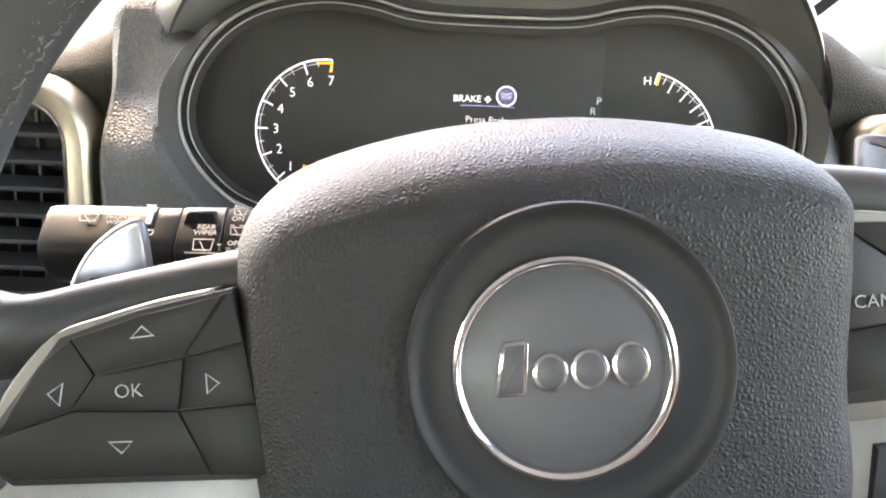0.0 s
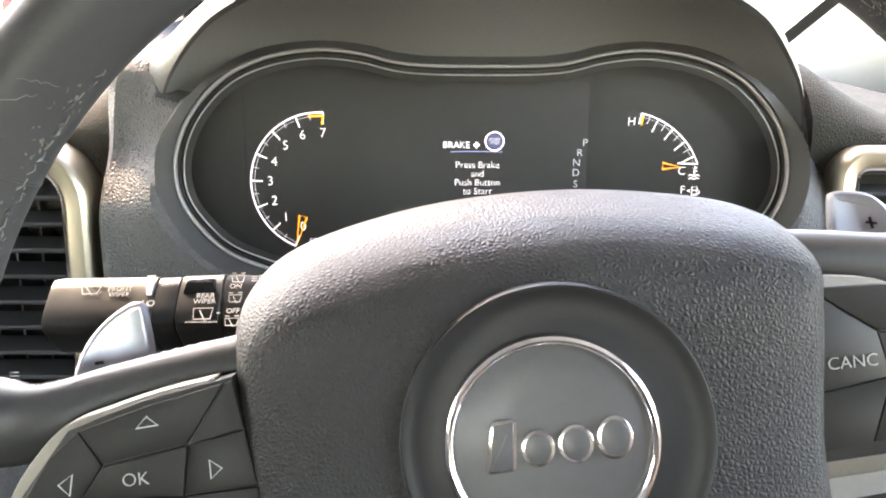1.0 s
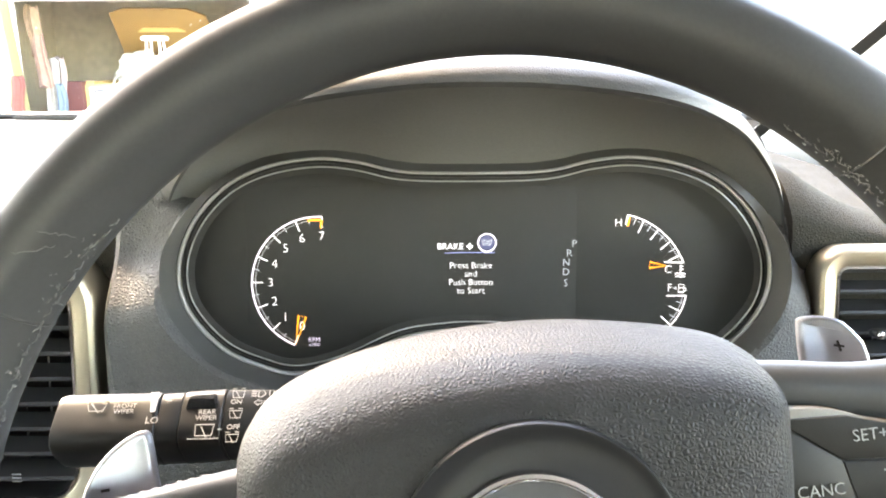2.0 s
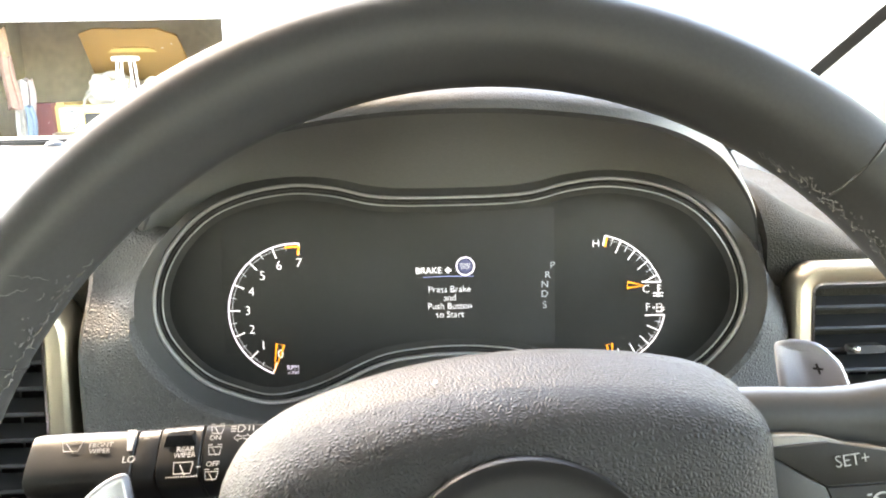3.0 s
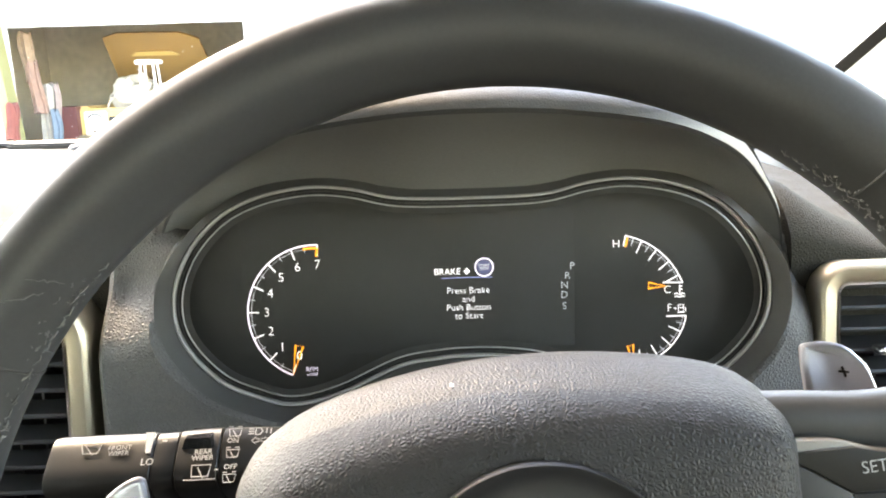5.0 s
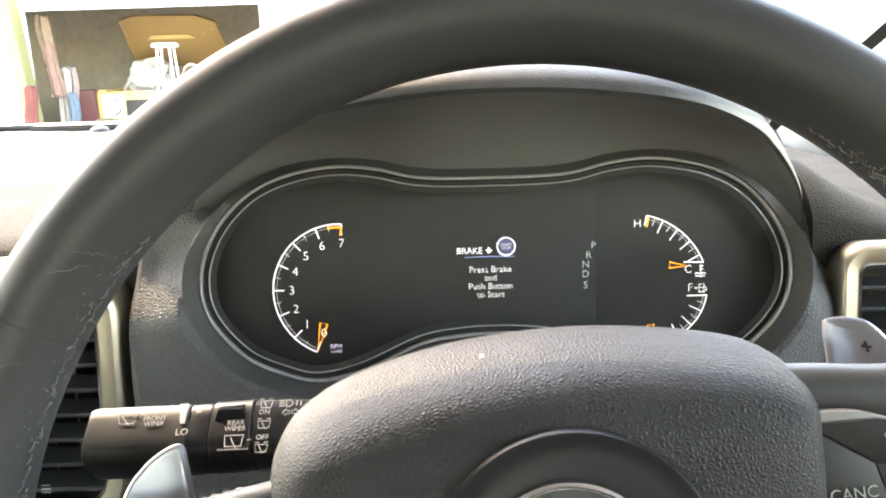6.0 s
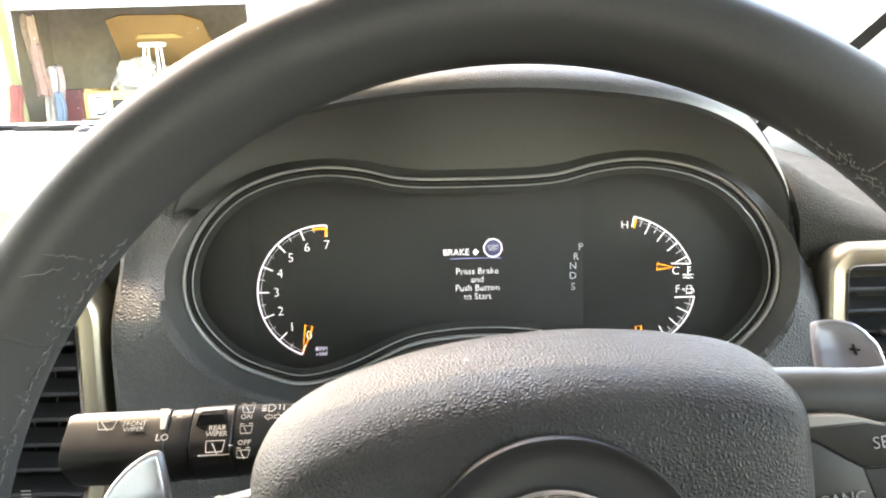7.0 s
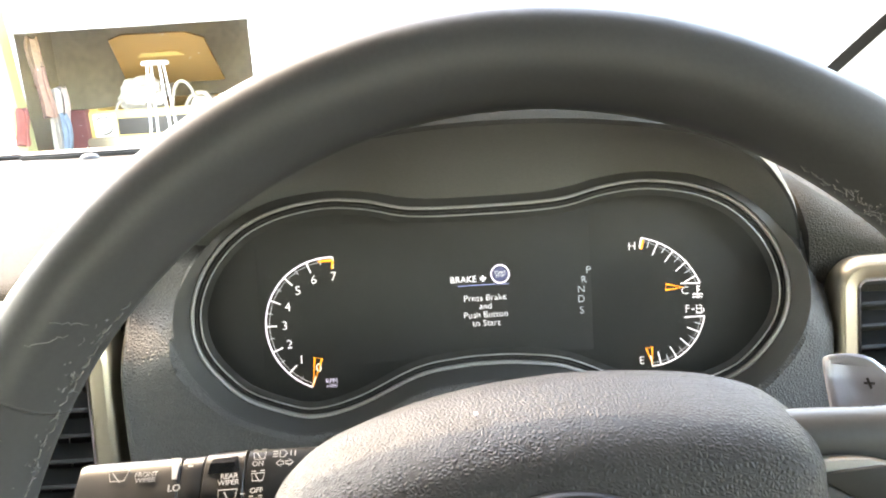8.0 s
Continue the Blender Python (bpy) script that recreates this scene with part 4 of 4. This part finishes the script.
# shift paddles behind the spokes
def paddle(sg, pts, y, label):
    O = [(p.x, p.y) for p in smooth_curve(pts, 4)]
    p_ = part("shift_paddle", loft([ring3(offset(O, -.002), y + .006), ring3(O, y + .003), ring3(offset(O, .0002), y + .0008), ring3(offset(O, -.0006), y - .0001), ring3(offset(O, -.0016), y - .0003), ring3(offset(O, -.0024), y + .0)], True, (True, True)), M_PADDLE, wheel, label)
    return p_
pr = paddle(1, [(x + .0022, z - .0016) for x, z in ((.1088, .0640), (.1105, .0672), (.1180, .0668), (.1240, .0645), (.1285, .0598), (.1318, .0530), (.1345, .0300), (.1200, .0250), (.1090, .0300), (.1084, .0500))], .028, "satin silver shift paddle with a plus mark")
lines("plus_mark", [[(.1222, .0549), (.1258, .0541)], [(.1236, .0564), (.1244, .0526)]], .0008, .0275, M_FRIT, pr, "dark plus mark")
pl_ = paddle(-1, [(x - .0038, z - .0043) for x, z in ((-.1105, .0570), (-.1140, .0574), (-.1215, .0535), (-.1290, .0462), (-.1345, .0350), (-.1365, .0200), (-.1200, .0150), (-.1075, .0200), (-.1085, .0400), (-.1095, .0530))], .018, "satin silver shift paddle")
lines("minus_mark", [[(-.1306, .0357), (-.1278, .0359)]], .0010, .0175, M_FRIT, pl_, "dark minus mark")
for sg, x, z in ((1, .118, .03), (-1, -.118, .02)):
    part("paddle_arm", box(min(x, x - sg * .05), max(x, x - sg * .05), .022, .034, z - .006, z + .006, .002), M_BLACK, wheel)

# ---- outside: driveway, garage and the old yellow vehicle ----
tagged(part("ground", box(-400, 400, -400, 600, -.05, 0), material("concrete", (.42, .40, .37), .9, bump=.3, scale=30, vary=.15, big=2), None, "", False), "pale concrete driveway", "ground", "", "structure")
GY = 8.5
bm = box(-8, -4.68, GY, GY + .15, 0, 3.2)
box(-2.07, 9, GY, GY + .15, 0, 3.2, 0, bm)
box(-4.68, -2.07, GY, GY + .15, 1.84, 3.2, 0, bm)
tagged(part("wall_garage", bm, M_WALL, None, "", False), "white sunlit garage wall with an open doorway", "wall", "", "structure")
bm = box(-6, -5.9, GY + .15, GY + 3.6, 0, 2.6)
box(-.5, -.4, GY + .15, GY + 3.6, 0, 2.6, 0, bm)
box(-6, -.4, GY + 3.6, GY + 3.7, 0, 2.6, 0, bm)
box(-6, -.4, GY + .15, GY + 3.7, 2.6, 2.7, 0, bm)
tagged(part("garage_interior", bm, material("garage_lining", (.66, .60, .48), .9, bump=.3, scale=20, vary=.2, big=2), None, "", False), "dim brown garage interior", "garage", "", "structure")
for i in range(9):
    z = 1.86 + .14 * i
    for xa, xb in ((-8, 9),):
        part("weatherboard", box(xa, xb, GY - .018, GY - .001, z, z + .132), M_WALL, bpy.data.objects["wall_garage"], "", False)
for i in range(14):
    z = .04 + .13 * i
    part("weatherboard", loft([[(x, GY - .034, z), (x, GY - .010, z + .128), (x, GY - .001, z + .128), (x, GY - .001, z)] for x in (-8, -4.70)], True, (True, True)), M_WALL, bpy.data.objects["wall_garage"], "", False)
post = part("door_post", loft([[(x + lean, y, z) for x, y in ((-4.72, GY - .25), (-4.61, GY - .25), (-4.61, GY - .05), (-4.72, GY - .05))] for z, lean in ((0, .12), (.8, .055), (1.6, -.01), (2.4, -.07), (3.0, -.115))], True, (True, True)), material("pale_green_paint", (.20, .19, .085), .6, vary=.12, bump=.1, scale=60, big=5), None, "", False)
tagged(post, "pale green painted garage door post", "post")

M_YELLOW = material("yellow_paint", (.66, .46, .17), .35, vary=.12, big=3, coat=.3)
# About half the yellow's brightness, for the bonnet's underside, scuttle and cab.
M_TAN = material("dark_ochre", (.34, .20, .07), .7, vary=.2, big=3)
VY = 9.55
car = empty("old_vehicle", pose(-3.55, VY, 0), "old yellow vehicle with its bonnet raised inside the garage", "vehicle")
part("front_panel", box(-.80, .80, .0, .10, .56, .92, .03), M_YELLOW, car, "yellow front panel")
part("grille", box(-.50, .50, -.02, .02, .62, .82, .01), M_FRIT, car, "dark grille")
for i in range(5):
    part("grille_bar", box(-.48, .48, -.026, -.02, .645 + .036 * i, .650 + .036 * i), M_BLACK, car, "", False)
for s in (-1, 1):
    h = part("headlight", loft([[(s * .66 + r * math.cos(a), y, .745 + r * math.sin(a)) for a in (2 * math.pi * k / 28 for k in range(28))] for r, y in ((.115, .0), (.115, -.035), (.105, -.045), (.095, -.04))], True, (False, False)), M_CHROME, car, "round chrome headlight")
    part("lens", loft([[(s * .66 + r * math.cos(a), y, .745 + r * math.sin(a)) for a in (2 * math.pi * k / 28 for k in range(28))] for r, y in ((.098, -.038), (.07, -.055), (.03, -.062))], True, (False, True)), M_LENS, h, "pale headlight lens")
    part("headlight_surround", box(s * .66 - .14, s * .66 + .14, -.018, .006, .605, .885, .008), M_CLOTHW, h, "pale square headlight surround")
    part("wing", box(s * .80 - .09, s * .80 + .09, .0, 1.5, .45, .95, .04), M_YELLOW, car, "yellow wing")
    part("wheel", loft([[(s * .78 + x, .62 + r * math.cos(a), .36 + r * math.sin(a)) for a in (2 * math.pi * k / 24 for k in range(24))] for x, r in ((-.1, .25), (-.1, .34), (.1, .34), (.1, .25))], True, (True, True)), M_FRIT, car, "black tyre")
    part("indicator", box(s * .60 - .07, s * .60 + .07, -.14, -.10, .40, .46, .01), M_AMBER, car, "amber indicator lens")
part("bumper", box(-.86, .86, -.14, -.02, .49, .60, .02), M_SATIN_WARM, car, "pale metal bumper")
plate_ = part("number_plate", box(-.26, .26, -.16, -.145, .36, .48, .004), M_PRINT, car, "white number plate")
for i in range(6):
    part("plate_bar", box(-.21 + .075 * i, -.165 + .075 * i, -.166, -.160, .385, .455), M_FRIT, plate_, "dark bar", False)
part("engine_bay", box(-.68, .68, .12, 1.2, .5, .88), M_FRIT, car, "dark engine bay")
BON = [(-.68, .98, 1.20), (.62, .98, 1.20), (.62, .22, 1.72), (.40, .14, 1.80), (-.36, .14, 1.81), (-.56, .22, 1.76)]
bm = loft([BON, [(x, y + .035, z + .02) for x, y, z in BON]], True, (True, True))
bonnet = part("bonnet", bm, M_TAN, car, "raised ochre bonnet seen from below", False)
part("bonnet_brace", loft([[(-.30, .42, 1.54), (.30, .42, 1.54), (.22, .36, 1.585), (-.22, .36, 1.585)], [(-.30, .45, 1.55), (.30, .45, 1.55), (.22, .39, 1.595), (-.22, .39, 1.595)]], True, (True, True)), M_YELLOW, bonnet, "pressed brace", False)
# The garage's dark is put into the darker colour of scuttle and cab.
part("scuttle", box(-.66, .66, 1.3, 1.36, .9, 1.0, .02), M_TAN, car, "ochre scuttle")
part("cab", box(-.68, .68, 1.36, 2.4, .4, 1.0, .08), M_TAN, car, "ochre cab, coloured darker for the dark of the garage")
M_HOSE = material("pale_hose", (.55, .50, .42), .6, vary=.15, big=8)
for pts_, r_ in (([(.10, .30, .90), (.16, .26, 1.12), (.26, .22, 1.22), (.36, .24, 1.16), (.42, .30, .96)], .022), ([(.24, .40, .90), (.36, .34, 1.04), (.52, .32, 1.06), (.60, .36, .92)], .028), ([(-.62, .30, .90), (-.56, .26, 1.0), (-.44, .26, 1.02), (-.38, .30, .9)], .02)):
    part("hose", tube(smooth_curve(pts_, 6, False), r_, 10), M_HOSE, car, "pale hose over the engine bay")
part("air_cleaner", loft([[(.42 + r * math.cos(a), .52 + r * math.sin(a), z) for a in (2 * math.pi * k / 24 for k in range(24))] for r, z in ((.15, .88), (.17, .92), (.17, .99), (.14, 1.02), (.04, 1.04))], True, (False, True)), M_CLOTHW, car, "pale round air cleaner")

def blob(name, c, s, mat, label, seed, cat):
    r_ = random.Random(seed)
    bm = bmesh.new()
    bmesh.ops.create_icosphere(bm, subdivisions=4, radius=1)
    for v in bm.verts:
        k = 1 + .34 * noise.noise(v.co * 1.6 + Vector((seed, 0, 0))) + .24 * noise.noise(v.co * 3.5 + Vector((0, seed, 0))) + .10 * noise.noise(v.co * 8)
        v.co = Vector((v.co.x * s[0] * k, v.co.y * s[1] * k, max(v.co.z * s[2] * k, -s[2] * .8)))
    ob = part(name, bm, mat, None, "", True, pose(*c))
    return tagged(ob, label, cat)
M_CLOTH = material("white_cloth", (.5, .47, .42), .9, bump=.4, scale=30, vary=.08, big=6)
blob("dust_sheet", (-3.86, VY + .42, 1.08), (.30, .25, .22), M_CLOTH, "crumpled white dust sheet on the engine bay", 3, "dust sheet")
# white stool standing before the vehicle
stool = empty("bar_stool", pose(-3.32, 9.05, 0.0), "tall white bar stool standing in the garage", "stool")
part("seat", loft([[(r * math.cos(a), r * math.sin(a), z) for a in (2 * math.pi * k / 28 for k in range(28))] for r, z in ((.14, 1.42), (.155, 1.43), (.155, 1.46), (.13, 1.475))], True, (True, True)), M_CLOTHW, stool, "round white seat")
for k in range(4):
    a = radians(45 + 90 * k)
    part("leg", tube([(.10 * math.cos(a), .10 * math.sin(a), 1.43), (.22 * math.cos(a), .22 * math.sin(a), 0)], .014, 10), M_CLOTHW, stool)
part("foot_ring", tube([(.165 * math.cos(a), .165 * math.sin(a), .62) for a in (2 * math.pi * k / 28 for k in range(28))], .014, 8, True), M_CLOTHW, stool)
# clothes and boxes stored at the doorway
def hanging_cloth(name, x, y, z0, z1, w, mat, label, seed):
    r_ = random.Random(seed)
    ph = [r_.uniform(0, 6) for _ in range(4)]
    rings_ = []
    for k in range(9):
        t = k / 8
        ww = w * (.75 + .25 * min(1, t * 3.5)) * (1 + .12 * math.sin(5 * t + ph[0]))
        rings_.append([(x + ww * math.cos(a) + .02 * math.sin(4 * t + ph[1]), y + .05 * math.sin(a) * (1 + .5 * math.sin(5 * a + ph[2])), z1 + (z0 - z1) * t + .02 * math.sin(3 * a + ph[3])) for a in (2 * math.pi * q / 24 for q in range(24))])
    return tagged(part(name, loft(rings_, True, (True, True)), mat), label, "coat", "coats by the garage door")
for name, x, y, z0, z1, w, colour, label, seed in (
        ("red_coat", -4.54, GY - .285, .66, 1.04, .075, (0.161, 0.046, 0.037), "dull red coat hanging on the door post", 7),
        ("white_coat", -4.44, GY + .34, .46, 1.22, .085, (0.260, 0.236, 0.205), "pale coat hanging in the doorway", 9),
        ("pink_coat", -4.50, GY + .26, .92, 1.48, .075, (0.211, 0.124, 0.093), "faded pink coat hanging in the doorway", 12),
        ("blue_coat", -4.36, GY + .30, .46, .94, .05, (0.099, 0.136, 0.174), "faded blue coat hanging in the doorway", 15),
        ("cream_coat", -4.56, GY + .30, 1.26, 1.80, .085, (0.205, 0.136, 0.087), "faded cream coat hanging high in the doorway", 18),
        ("grey_coat", -4.40, GY + .42, .66, 1.24, .06, (0.248, 0.186, 0.167), "greyish pink coat hanging behind the others", 22)):
    hanging_cloth(name, x, y, z0, z1, w, material(name + "_cloth", colour, .9, bump=.4, scale=40, vary=.25, big=12), label, seed)
tagged(part("storage_tub", box(-4.30, -3.98, GY - .3, GY - .02, 0, .50, .03), M_CLOTHW), "white plastic storage tub by the doorway", "storage tub")
tagged(part("maroon_cabinet", box(-4.78, -4.40, GY + .95, GY + 1.4, 0, .95, .01), material("maroon_paint", (.16, .05, .05), .6, vary=.2, big=6)), "dark maroon cabinet in the garage", "cabinet")

# ---- true size ----
for ob in [o for o in scene.objects if o.parent is None and o not in (cam, sun)]:
    ob.matrix_basis = GROW @ ob.matrix_basis
